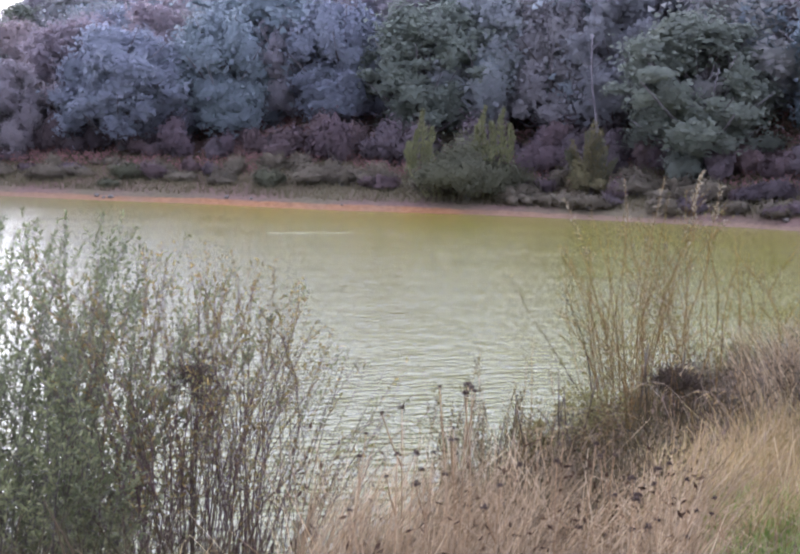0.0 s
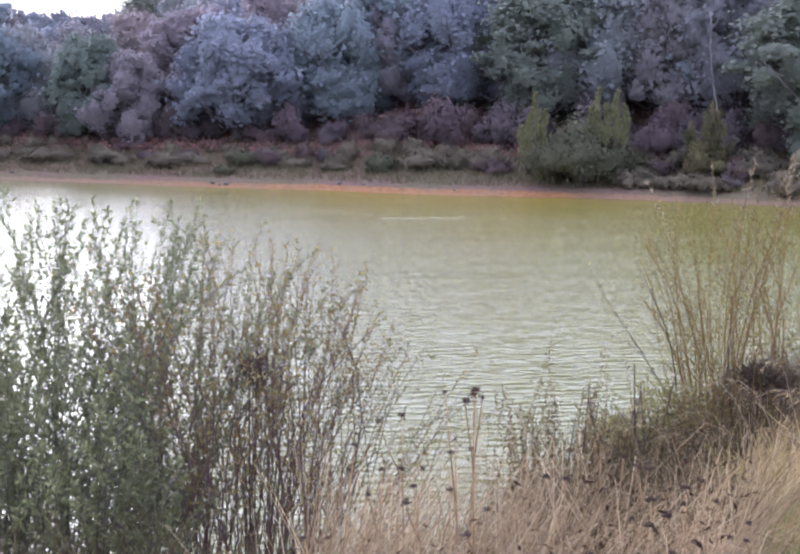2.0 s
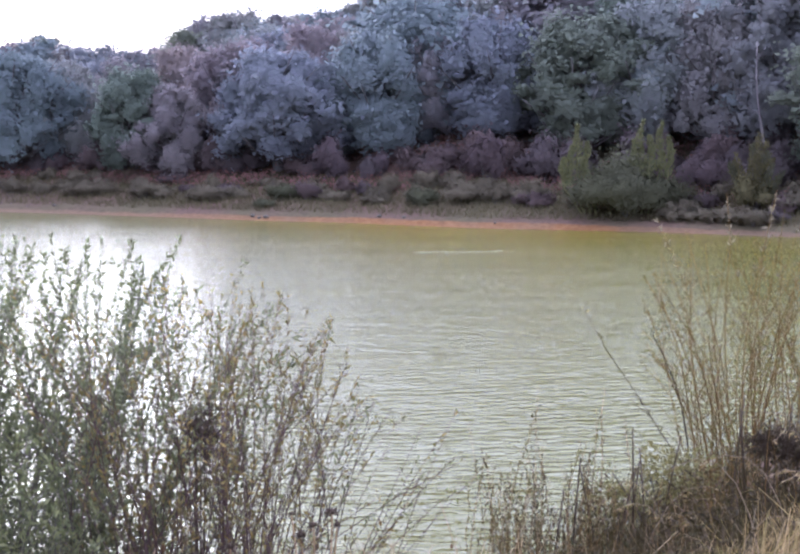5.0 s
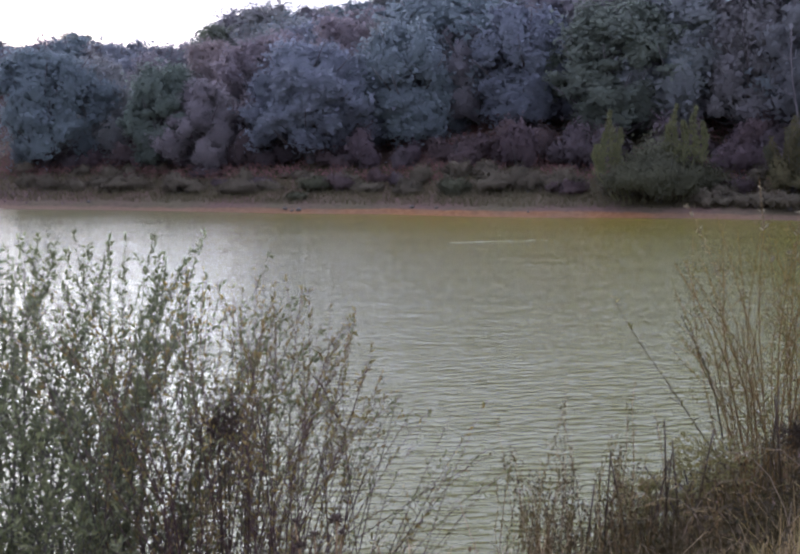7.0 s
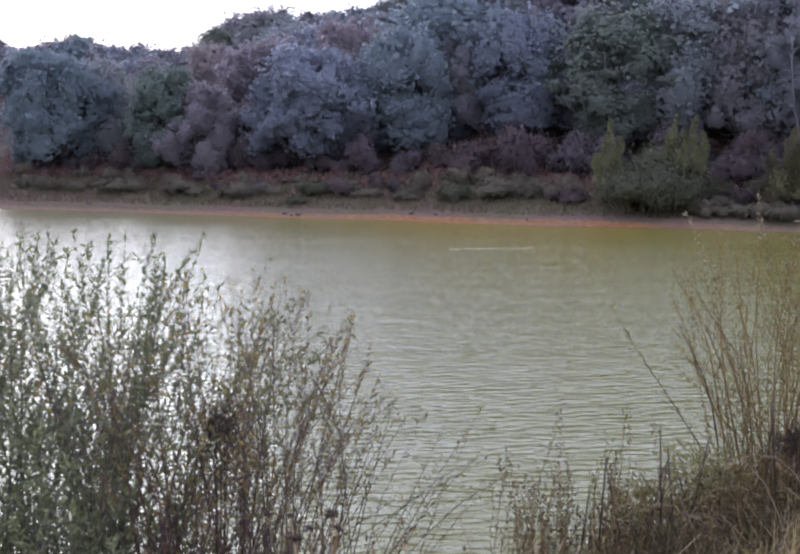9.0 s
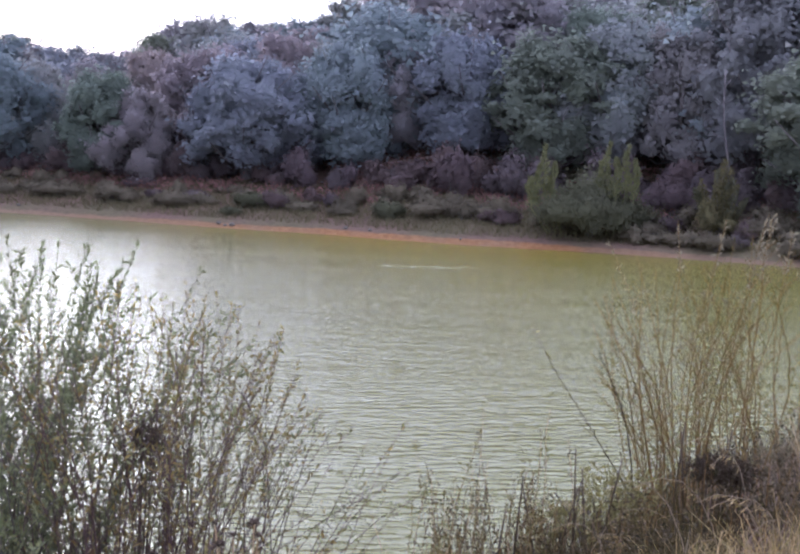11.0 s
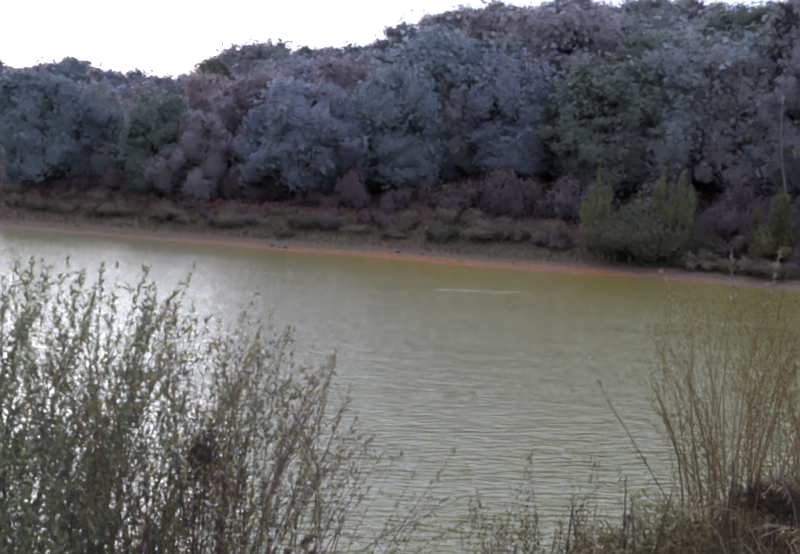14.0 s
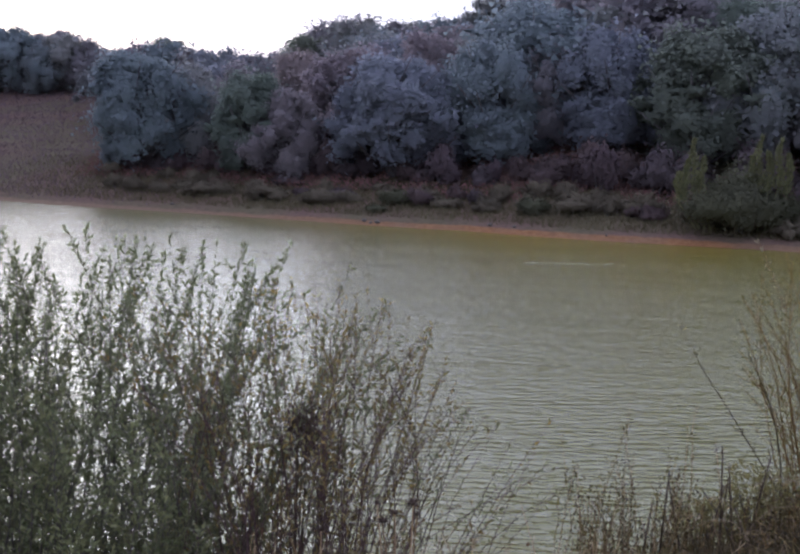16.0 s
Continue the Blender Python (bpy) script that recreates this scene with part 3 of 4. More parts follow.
for s in (19, 26, 33, 41, 50, 60):
    x = -95.0
    while x < 75:
        x += rng.uniform(4.2, 6.6)
        px, py = x + rng.normal() * 0.8, np.interp(x, SHORE_X, SHORE_Y) + s + rng.normal() * 1.6
        az = math.degrees(math.atan2(px, py))
        if az < -16.8 and s < 41:
            continue
        if -16.8 <= az < -12 and s < 19:
            continue
        if s == 19 and any(abs(az - k[1]) < 1.9 for k in NAMED):
            continue
        z = float(land(px, py))
        room = 4.2 + math.hypot(px, py) * math.tan(radians(np.interp(az, SKY_AZ, SKY_EL) - 0.12)) - z
        h = min(rng.uniform(8.5, 11.5) + 2.5 * smooth(-2, 4, az), room * rng.uniform(0.78, 0.9))
        if h < 4.5:
            continue
        plant(FRONT if s < 20 else BACK, int(rng.choice([0, 1, 2, 3, 4, 5], p=[0.27, 0.22, 0.16, 0.11, 0.1, 0.14])), px, py, h, rng.uniform(0.9, 1.15))

# the trees that make the skyline, as tall as they stand against the sky
for az in np.arange(-23.5, 24.0, 1.15):
    az += rng.normal() * 0.15
    dist = (128.0 if az > -17 else 152.0) + rng.normal() * 2
    px, py = dist * math.sin(radians(az)), dist * math.cos(radians(az))
    top = 4.2 + dist * math.tan(radians(np.interp(az, SKY_AZ, SKY_EL)))
    h = top - float(land(px, py)) + 0.15 + rng.normal() * 0.35
    if h > 3.5:
        plant(BACK, int(rng.choice([0, 1, 2, 4])), px, py, h, max(1.0, 6.5 / h))

# ---- far shore: shrubs, dead tree, undergrowth ----


def shrub_mesh(seed, width, height, mat, clumps, leaf, depth=None):
    rng = np.random.default_rng(seed)
    depth = depth or width * 0.7
    groups = []
    for i in range(16 if clumps > 9000 else 7):
        a, k = i * 2.4 + rng.normal() * 0.5, rng.uniform(0.05, 0.9) ** 0.6
        top = height * (1.0 - 0.55 * k ** 2) * rng.uniform(0.75, 1.0)
        b = np.array([width * rng.uniform(0.12, 0.22), depth * rng.uniform(0.12, 0.22), top * rng.uniform(0.3, 0.45)])
        groups.append(((np.cos(a) * k * width * 0.36, np.sin(a) * k * depth * 0.36, top - b[2]), b))
    return leafy("foliage", rng, mat, groups, clumps, leaf * 0.75, np.array([0, 0, height * 0.3]), 0.02, height > 0.9, 0.4)


def stems(t, seed, count, height, spread, radius, mat):
    rng = np.random.default_rng(seed)
    for i in range(count):
        a, r = rng.uniform(0, 6.28), rng.uniform(0.1, 1) * spread
        p = np.array([np.cos(a) * r, np.sin(a) * r, height * rng.uniform(0.6, 1)])
        part("stem", mesh_of("stem", *tube([p * [0.15, 0.15, -0.03], p * [0.5, 0.5, 0.5], p], [radius, radius * 0.7, radius * 0.2], 4), mat), t)


def shrub(name, label, x, y, width, height, mat, seed, clumps=900, leaf=0.22, group="shore shrubs"):
    t = thing(name, label, "shrub", (x, y, float(land(x, y)) - 0.05), group)
    stems(t, seed, 6, height * 0.8, width * 0.35, 0.03, M_BARK)
    part("foliage", shrub_mesh(seed + 50, width, height, mat, clumps, leaf), t)
    return t


def far(az, dist):
    return dist * math.sin(radians(az)), dist * math.cos(radians(az))


bx, by = far(12.5, 78.8)
bush = shrub("willow_bush", "large green willow bush with yellowing upright shoots at the water", bx, by, 9.2, 4.0, M_SHORE, 21, 26000, 0.19)
for sx, sh, sw in [(-3.2, 5.7, 0.65), (-3.7, 4.4, 0.7), (-2.7, 4.6, 0.5), (0.8, 6.1, 0.42), (2.05, 6.0, 0.55), (2.6, 5.0, 0.6), (1.4, 5.1, 0.65), (0.3, 4.8, 0.5), (-4.0, 3.6, 0.6)]:
    r2 = np.random.default_rng(int(sh * 100))
    n = 340
    zz = sh * (0.5 + 0.5 * r2.uniform(0, 1, n))
    w = sw * np.clip((sh - zz) / (0.5 * sh), 0.03, 1) ** 0.75 * (1 + 0.35 * np.sin(zz * 4 + sx))
    aa = r2.uniform(0, 6.28, n)
    w = w * r2.uniform(0.15, 1.25, n)
    at = np.stack([sx + 0.12 * np.sin(zz * 2.3 + sh) + np.cos(aa) * w * 0.6, np.sin(aa) * w * 0.6 - 0.6, zz], 1)
    rod = tube([[sx * 0.7, -0.4, 0.2], [sx, -0.6, sh * 0.5], [sx, -0.6, sh]], [0.06, 0.05, 0.03], 5)
    part("shoot", mesh_of("shoot", *joined([rod, leaf_quads(r2, at, np.stack([np.cos(aa) * 0.5, np.sin(aa) * 0.5, np.ones(n)], 1), 0.26, 0.1)]), M_SPIRE), bush, "yellow-green upright shoot")

for az, dist, w, h, mat, nm, lab in [
        (18.2, 79.4, 4.4, 2.9, M_OCHRE, "ochre_shrub", "low ochre shrub below a pale dead trunk"),
        (20.4, 79.5, 4.2, 2.0, M_DULL, "olive_shrub", "low dark olive shrub on the shore"),
        (23.6, 77.5, 4.6, 1.7, M_DULL, "olive_shrub", "low spreading dull shrub on the shore"),
        (-3.3, 87.5, 3.4, 1.5, M_SHORE, "green_shrub", "rounded green shrub on the grassy shore"),
        (-4.4, 85.6, 1.8, 0.7, M_SHORE, "green_shrub", "small green shrub at the waterline"),
        (0.9, 84.8, 3.0, 0.9, M_DULL, "olive_shrub", "low dull shrub on the grassy shore"),
        (3.0, 82.8, 3.0, 1.6, M_SHORE, "green_shrub", "dark green shrub above the red clay"),
        (5.0, 82.8, 4.6, 1.5, M_DULL, "olive_shrub", "low spreading olive shrub above the red clay"),
        (7.2, 82.4, 4.8, 1.5, M_DULL, "olive_shrub", "low dull olive shrub above the red clay"),
        (-7.0, 89.5, 4.2, 1.2, M_DULL, "olive_shrub", "dull green shrub on the grassy shore"),
        (-9.6, 92.5, 4.8, 1.3, M_DULL, "olive_shrub", "dull green shrub below the trees"),
        (-12.4, 96.0, 5.0, 1.3, M_DULL, "olive_shrub", "low dull shrub at the foot of the wood"),
        (-1.2, 86.5, 2.6, 0.9, M_DULL, "olive_shrub", "small dull shrub on the shore"),
        (16.2, 85.0, 4.5, 3.4, M_UNDER, "brown_shrub", "dark twiggy shrub at the wood's edge"),
        (22.8, 82.0, 5.0, 3.0, M_GREEN, "green_shrub", "dark green shrub below a big tree"),
        (26.5, 77.0, 4.6, 1.8, M_UNDER, "brown_shrub", "brown shrub on the shore")]:
    shrub(nm, lab, *far(az, dist), w, h, mat, int(100 + az * 7), int(1300 * w + 400), 0.17)

ox, oy = far(18.3, 79.6)
ochre = thing("ochre_shrub", "tall ochre shrub with upright shoots below a pale dead trunk", "shrub", (ox, oy, float(land(ox, oy)) - 0.05), "shore shrubs")
r2 = np.random.default_rng(66)
for i in range(26):
    a, k = r2.uniform(0, 6.28), r2.uniform(0.1, 1)
    h = 5.2 * (1.05 - 0.55 * k) * r2.uniform(0.75, 1.05)
    e = np.array([np.cos(a) * k * 2.5, np.sin(a) * k * 1.6, h * 0.95])
    n = 260
    z = r2.uniform(0.2, 1, n)
    w = 0.42 * np.clip(1.15 - z, 0.12, 1) * r2.uniform(0.2, 1.3, n)
    b = r2.uniform(0, 6.28, n)
    at = e * np.stack([z, z, z], 1) + np.stack([np.cos(b) * w, np.sin(b) * w, r2.normal(size=n) * 0.1], 1)
    stem = part("stem", mesh_of("stem", *tube([e * 0.05, e * 0.5 + [0.05, 0, 0.1], e], [0.03, 0.022, 0.01], 4), M_BARK), ochre)
    part("leaves", mesh_of("leaves", *leaf_quads(r2, at, np.stack([np.cos(b) * 0.6, np.sin(b) * 0.6, np.ones(n)], 1), 0.2, 0.09), M_OCHRE if i % 3 else M_SHORE), stem)

r8 = np.random.default_rng(78)
for i, x in enumerate(np.concatenate([np.arange(-30, 34, 1.25), np.arange(19, 44, 1.7)])):
    px = x + r8.normal() * 0.8
    close = i >= 52
    py = np.interp(px, SHORE_X, SHORE_Y) + (r8.uniform(0.7, 2.0) if close else r8.uniform(2.5, 10))
    w = r8.uniform(1.6, 3.4)
    h = r8.uniform(0.8, 1.7)
    kind = [("olive_shrub", "low dull olive scrub on the grassy shore", M_DULL), ("brown_shrub", "low brown withered scrub on the shore", M_UNDER)][int(r8.uniform(0, 1) < (0.2 if close else 0.25))]
    shrub(kind[0], kind[1], px, py, w, h, kind[2], 900 + i, int(900 * w), 0.16, "shore scrub")

# undergrowth along the foot of the wood
low = [shrub("undergrowth_shrub", "brown undergrowth shrub tinted haze purple at the foot of the wood", 40 + 3 * k, 85, 3.6, 2.6, M_UNDER, 300 + k, 5000, 0.22, "undergrowth") for k in range(3)]
r8 = np.random.default_rng(77)
for x in np.arange(-31, 40, 1.5):
    px = x + r8.normal() * 0.5
    py = np.interp(px, SHORE_X, SHORE_Y) + r8.uniform(11.5, 16.5)
    k = r8.uniform(0.75, 1.4)
    copy_thing(low[r8.integers(0, 3)], Matrix.LocRotScale((px, py, float(land(px, py)) - 0.1), Euler((0, 0, r8.uniform(0, 6.3))), (k, k, k * r8.uniform(0.8, 1.2))))
for x in (27, 29.5, 31, 33.5, 36):
    py = np.interp(x, SHORE_X, SHORE_Y) + r8.uniform(8, 14)
    copy_thing(low[r8.integers(0, 3)], Matrix.LocRotScale((x, py, float(land(x, py)) - 0.1), Euler((0, 0, r8.uniform(0, 6.3))), (1.2, 1.2, 1.2)))

# pale leaning trunk of a bare tree
tx, ty = far(18.75, 86.5)
tz = float(land(tx, ty))
bare = thing("bare_tree", "pale bare leaning trunk among dark trees", "tree", (tx, ty, tz - 0.1))
kk = np.linspace(0, 1, 9)
trunk = np.stack([-1.1 * kk + 0.14 * np.sin(kk * 7), 0.1 * np.sin(kk * 5), kk * 9.6], 1)
part("trunk", mesh_of("trunk", *tube(trunk, np.interp(kk, [0, 1], [0.09, 0.04]), 7), M_PALE, True), bare)
for i, (k, dx, dz) in enumerate([(0.6, -1.2, 0.9), (0.75, 1.1, 1.0), (0.87, -0.9, 0.9), (0.95, 0.7, 0.9)]):
    b0 = trunk[int(k * 8)]
    part("limb", mesh_of("limb", *tube([b0, b0 + [dx * 0.5, 0.2, dz * 0.35], b0 + [dx, 0.3, dz]], [0.03, 0.02, 0.008], 5), M_PALE, True), bare)

# bracken on the slope and grass along the shore
rng = np.random.default_rng(5)


def scatter_far(n, x0, x1, s0, s1):
    x = rng.uniform(x0, x1, n)
    y = np.interp(x, SHORE_X, SHORE_Y) + s0 + (s1 - s0) * rng.uniform(0, 1, n) ** 0.9
    return np.stack([x, y, land(x, y)], 1)


p = scatter_far(60000, -34, 46, 7, 26)
keep = ripple(p[:, 0] * 0.45, p[:, 1] * 0.6 + 2) > -0.12
p = p[keep] + np.stack([np.zeros(keep.sum()), np.zeros(keep.sum()), rng.uniform(0, 0.7, keep.sum())], 1)
tagged(new("bracken", mesh_of("bracken", *leaf_quads(rng, p, rng.normal(size=p.shape) + [0, -0.2, 0.5], 0.2, 0.11), M_BRACKEN)),
       "rusty red dead bracken below the trees", "bracken", kind="stuff")
p = scatter_far(38000, -42, 46, 0.9, 13)
p = p[rng.uniform(-42, -26, len(p)) < p[:, 0]]
tagged(new("shore_grass", mesh_of("shore_grass", *blades(rng, p, rng.uniform(0.15, 0.5, len(p)), 0.7, 0.06), M_SHORE_GRASS)),
       "tawny rough grass along the far shore", "grass", kind="stuff")
p = scatter_far(46000, -80, -22, 0.4, 46)
p = p[rng.uniform(-36, -22, len(p)) > p[:, 0]]
tagged(new("meadow_grass", mesh_of("meadow_grass", *blades(rng, p, rng.uniform(0.12, 0.3, len(p)), 0.8, 0.08), M_MEADOW)),
       "brownish grass of the sloping meadow", "grass", kind="stuff")


def stone(x, y, size, seed):
    bm = bmesh.new()
    bmesh.ops.create_icosphere(bm, subdivisions=2, radius=size)
    for v in bm.verts:
        k = noise.noise(v.co * (1.4 / size) + Vector((seed, 0, 0)))
        v.co *= 1 + 0.35 * k
        v.co.z *= 0.7
    me = bpy.data.meshes.new("stone")
    bm.to_mesh(me)
    me.materials.append(M_STONE)
    bm.free()
    ob = tagged(new("stone", me), "dark stone on the clay at the waterline", "stone", "shore stones")
    ob.location = (x, y, float(land(x, y)) + size * 0.25)


for i, (az, s, size) in enumerate([(-4.9, 0.2, 0.28), (-4.6, 0.0, 0.22), (-4.3, 0.1, 0.3), (1.05, 0.6, 0.24), (2.2, 0.6, 0.2), (-13.9, 0.8, 0.25), (6.5, 0.3, 0.14), (27.3, 0.6, 0.3)]):
    t = math.tan(radians(az))
    y = 80.0
    for _ in range(8):
        y = float(np.interp(t * y, SHORE_X, SHORE_Y)) + s
    stone(t * y, y, size * 0.65, i * 3.7)
SEEDS = [(-0.32, 2.34, 3.41, 2), (-0.38, 1.94, 3.38, 1), (-0.16, 2.41, 3.47, 1), (-0.13, 2.35, 3.48, 2), (-0.14, 2.20, 3.51, 2), (-0.50, 2.17, 3.38, 2), (-0.41, 1.95, 3.37, 2), (-0.17, 1.79, 3.35, 2), (0.39, 2.02, 3.27, 2), (0.47, 1.99, 3.28, 2), (0.51, 2.19, 3.27, 2), (0.29, 1.96, 3.29, 2), (0.60, 1.93, 3.23, 2), (-0.52, 1.56, 3.35, 1), (0.05, 1.94, 3.33, 2), (-0.18, 2.21, 3.38, 2), (0.29, 2.38, 3.28, 1), (0.20, 1.78, 3.28, 2), (-0.34, 1.93, 3.37, 1)]

# ---- stirred water: a thin wake on the pond ----
rng = np.random.default_rng(8)
bits = []
for i in range(22):
    k = i / 21
    cx, cy = 2.9 + 4.4 * k, 55.6 + 1.0 * k + rng.normal() * (0.03 + 0.3 * k)
    L, W = rng.uniform(0.08, 0.26) * (1.3 - 0.7 * k), rng.uniform(0.01, 0.028) * (1.1 - 0.7 * k)
    q = np.array([[-L, 0, 0.004], [-L * 0.3, -W, 0.004], [L, 0, 0.004], [L * 0.2, W, 0.004], [0, 0, 0.014]]) + [cx, cy, 0]
    bits.append((q, [(0, 1, 4), (1, 2, 4), (2, 3, 4), (3, 0, 4)]))
tagged(new("wake", mesh_of("wake", *joined(bits), M_FOAM)), "thin pale wake of stirred water on the pond", "wake", kind="stuff")

# ---- near bank: willow shrubs ----


def bent(rng, root, tip, n=7, sag=0.06):
    k = np.linspace(0, 1, n)[:, None]
    L = np.linalg.norm(tip - root)
    bow = np.array([tip[0] - root[0], tip[1] - root[1], 0]) * -0.25
    w = rng.normal(size=3) * sag * L
    return root + (tip - root) * k + (bow + w) * np.sin(np.pi * k) + rng.normal(size=(n, 3)) * 0.008 * L * np.array([1, 1, 0.2]) * k


def willow(name, label, roots, tips, stem_mat, leaf_mat, seed, radius=0.007, twigs=5, leaves=40, leaf=0.075, bare=0.35, twig_len=0.4, group="bank willows", leaf_wide=0.28, side=1.1):
    """A shrub of many rods: every rod a part with its twigs, its leaves a part of the rod."""
    rng = np.random.default_rng(seed)
    c = roots.mean(0)
    t = thing(name, label, "shrub", tuple(c), group)
    for r, q in zip(roots, tips):
        at, ax = [], []
        p = bent(rng, r - c, q - c)
        L = np.linalg.norm(q - r)
        pieces = [tube(p, np.linspace(1, 0.27, len(p)) * radius * rng.uniform(0.7, 1.2), 5)]
        lines = [(p, bare)]
        for j in range(rng.poisson(twigs)):
            k = rng.uniform(max(bare * 0.7, 0.25), 0.95)
            i0 = k * (len(p) - 1)
            b = p[int(i0)] + (p[min(int(i0) + 1, len(p) - 1)] - p[int(i0)]) * (i0 % 1)
            a = rng.uniform(0, 6.28)
            tl = twig_len * rng.uniform(0.4, 1.1) * (1.15 - k)
            way = np.array([np.cos(a) * side, np.sin(a) * side, 0.9]) + (q - r) / L * 0.3
            e = b + way / np.linalg.norm(way) * tl
            tp = np.stack([b, b * 0.5 + e * 0.5 + np.array([np.cos(a), np.sin(a), 0]) * tl * 0.06, e])
            pieces.append(tube(tp, np.array([0.45, 0.34, 0.19]) * radius * 0.8, 3))
            lines.append((tp, 0.1))
        rod = part("rod", mesh_of("rod", *joined(pieces), stem_mat, True), t)
        for p2, lo in lines:
            seg = np.linalg.norm(p2[-1] - p2[0])
            n = rng.poisson(leaves * seg)
            if not n:
                continue
            k = lo + (1 - lo) * rng.uniform(0, 1, n) ** 0.75
            i0 = k * (len(p2) - 1)
            i = np.minimum(i0.astype(int), len(p2) - 2)
            b = p2[i] + (p2[i + 1] - p2[i]) * (i0 - i)[:, None]
            d = p2[i + 1] - p2[i]
            d = d / (np.linalg.norm(d, axis=1)[:, None] + 1e-9)
            at.append(b)
            ax.append(d * 0.9 + rng.normal(size=(n, 3)) * 0.6)
        if at:
            part("leaves", mesh_of("leaves", *leaf_quads(rng, np.concatenate(at), np.concatenate(ax), leaf, leaf * leaf_wide), leaf_mat), rod)
    return t


def rods(seed, n, x0, x1, y0, y1, tip_x, tip_z, fan, mid=None, jitter=0.22, skew=0.12):
    """Roots on the slope, and tips that fan out from the middle, as high as tip_z gives by x."""
    rng = np.random.default_rng(seed)
    x, y = rng.uniform(x0, x1, n), rng.uniform(y0, y1, n)
    mid = (x0 + x1) / 2 if mid is None else mid
    tx = x + (x - mid) * fan + rng.normal(size=n) * skew
    ty = y + rng.normal(size=n) * skew * 1.3
    tz = np.interp(tx, tip_x, tip_z) - np.abs(rng.normal(size=n)) * jitter
    return np.stack([x, y, land(x, y) - 0.05], 1), np.stack([tx, ty, tz], 1)


# grey-green leafy willow by the water
r, q = rods(31, 150, -3.5, -1.45, 7.2, 8.6, [-5, -3.2, -2.6, -1.9, -1.2, -0.8], [3.75, 3.7, 3.72, 3.7, 3.5, 3.3], 0.55, None, 0.34, 0.5)
willow("willow_shrub", "grey-green leafy willow shrub on the bank by the water", r, q, M_STEM, M_WILLOW, 1, 0.0062, 10, 36, 0.053, 0.15, 0.75, "bank willows", 0.32, 0.75)
r, q = rods(32, 52, -4.6, -3.0, 6.6, 8.0, [-6, -4, -2.9, -2.2], [3.5, 3.55, 3.4, 3.2], 0.25)
willow("willow_shrub", "dense olive willow shrub on the bank by the water", r, q, M_STEM, M_WILLOW_D, 2, 0.0065, 11, 42, 0.056, 0.25, 0.75)
# thinner reddish willow with turning leaves
r, q = rods(33, 110, -1.35, -0.45, 6.1, 7.3, [-2.2, -1.3, -0.9, -0.5, -0.2, 0.05, 0.35], [3.45, 3.52, 3.55, 3.55, 3.28, 3.0, 2.8], 1.1, -0.95, 0.3, 0.42)
willow("willow_shrub", "upright bare-stemmed willow with sparse turning leaves", r, q, M_STEM_R, M_WILLOW_Y, 3, 0.0056, 8, 12, 0.044, 0.45, 0.55, side=0.7)
r, q = rods(34, 26, -0.75, -0.15, 6.2, 7.0, [-0.5, 0.0, 0.3, 0.6, 0.8], [3.1, 3.05, 2.9, 2.6, 2.3], 1.7, -0.6, 0.2)
willow("willow_shrub", "sparse leaning willow rods beside the open water", r, q, M_STEM_R, M_WILLOW, 4, 0.005, 4, 9, 0.042, 0.5, 0.35)
# lower olive growth in front of the grey-green willow
r, q = rods(35, 84, -4.0, -1.35, 5.6, 6.8, [-4, -2.8, -2.2, -1.6, -1.0], [3.3, 3.3, 3.2, 2.9, 2.4], 0.15, None, 0.5)
willow("willow_shrub", "low dense olive willow growth on the bank", r, q, M_STEM, M_WILLOW_D, 5, 0.006, 12, 42, 0.048, 0.05, 0.55, "bank willows", 0.34)

r, q = rods(39, 44, -3.3, -1.5, 6.5, 7.3, [-4, -2.8, -2.2, -1.6, -1.0], [3.45, 3.4, 3.35, 3.2, 2.8], 0.2, None, 0.4, 0.25)
willow("willow_shrub", "loose grey-green willow shrub on the bank by the water", r, q, M_STEM, M_WILLOW, 10, 0.006, 12, 42, 0.046, 0.1, 0.6, "bank willows", 0.32)

# yellowish willow on the point
r, q = rods(36, 33, 2.15, 2.75, 7.2, 8.0, [1.0, 1.5, 2.0, 2.6, 3.2, 3.8, 4.4], [2.95, 3.3, 3.78, 4.0, 3.98, 3.75, 3.4], 2.0, 2.5, 0.3, 0.2)
willow("willow_shrub", "thin yellowish willow with nearly bare rods on the grassy point", r, q, M_STEM_Y, M_WILLOW_O, 6, 0.0056, 12, 23, 0.03, 0.3, 0.5)
r, q = rods(37, 34, 2.9, 4.6, 7.4, 9.0, [2.6, 3.2, 4, 5, 6.5], [3.75, 3.7, 3.6, 3.4, 3.0], 0.3, None, 0.35, 0.22)
willow("willow_shrub", "thin olive willow with bare rods among dry weeds", r, q, M_STEM_Y, M_WILLOW_O, 7, 0.0055, 10, 17, 0.034, 0.3, 0.55)

r, q = np.array([[2.25, 7.5, 2.0], [2.1, 7.5, 1.95]]), np.array([[1.35, 7.4, 3.3], [1.75, 7.3, 3.2]])
willow("willow_rod", "long bare willow rod leaning out over the water", r, q, M_STUB, M_WILLOW_O, 8, 0.008, 4, 8, 0.036, 0.5, 0.4)

# a few taller rods with pale withered leaves near the tip
r, q = rods(38, 7, 2.2, 3.1, 7.3, 8.0, [1.8, 2.4, 3.2, 3.8], [4.0, 4.1, 4.1, 4.0], 0.3, None, 0.12, 0.1)
willow("willow_shrub", "tall thin willow rods with pale withered leaves at the tips", r, q, M_STEM_Y, M_PALE_LEAF, 9, 0.005, 9, 14, 0.042, 0.74, 0.5, "bank willows", 0.34)

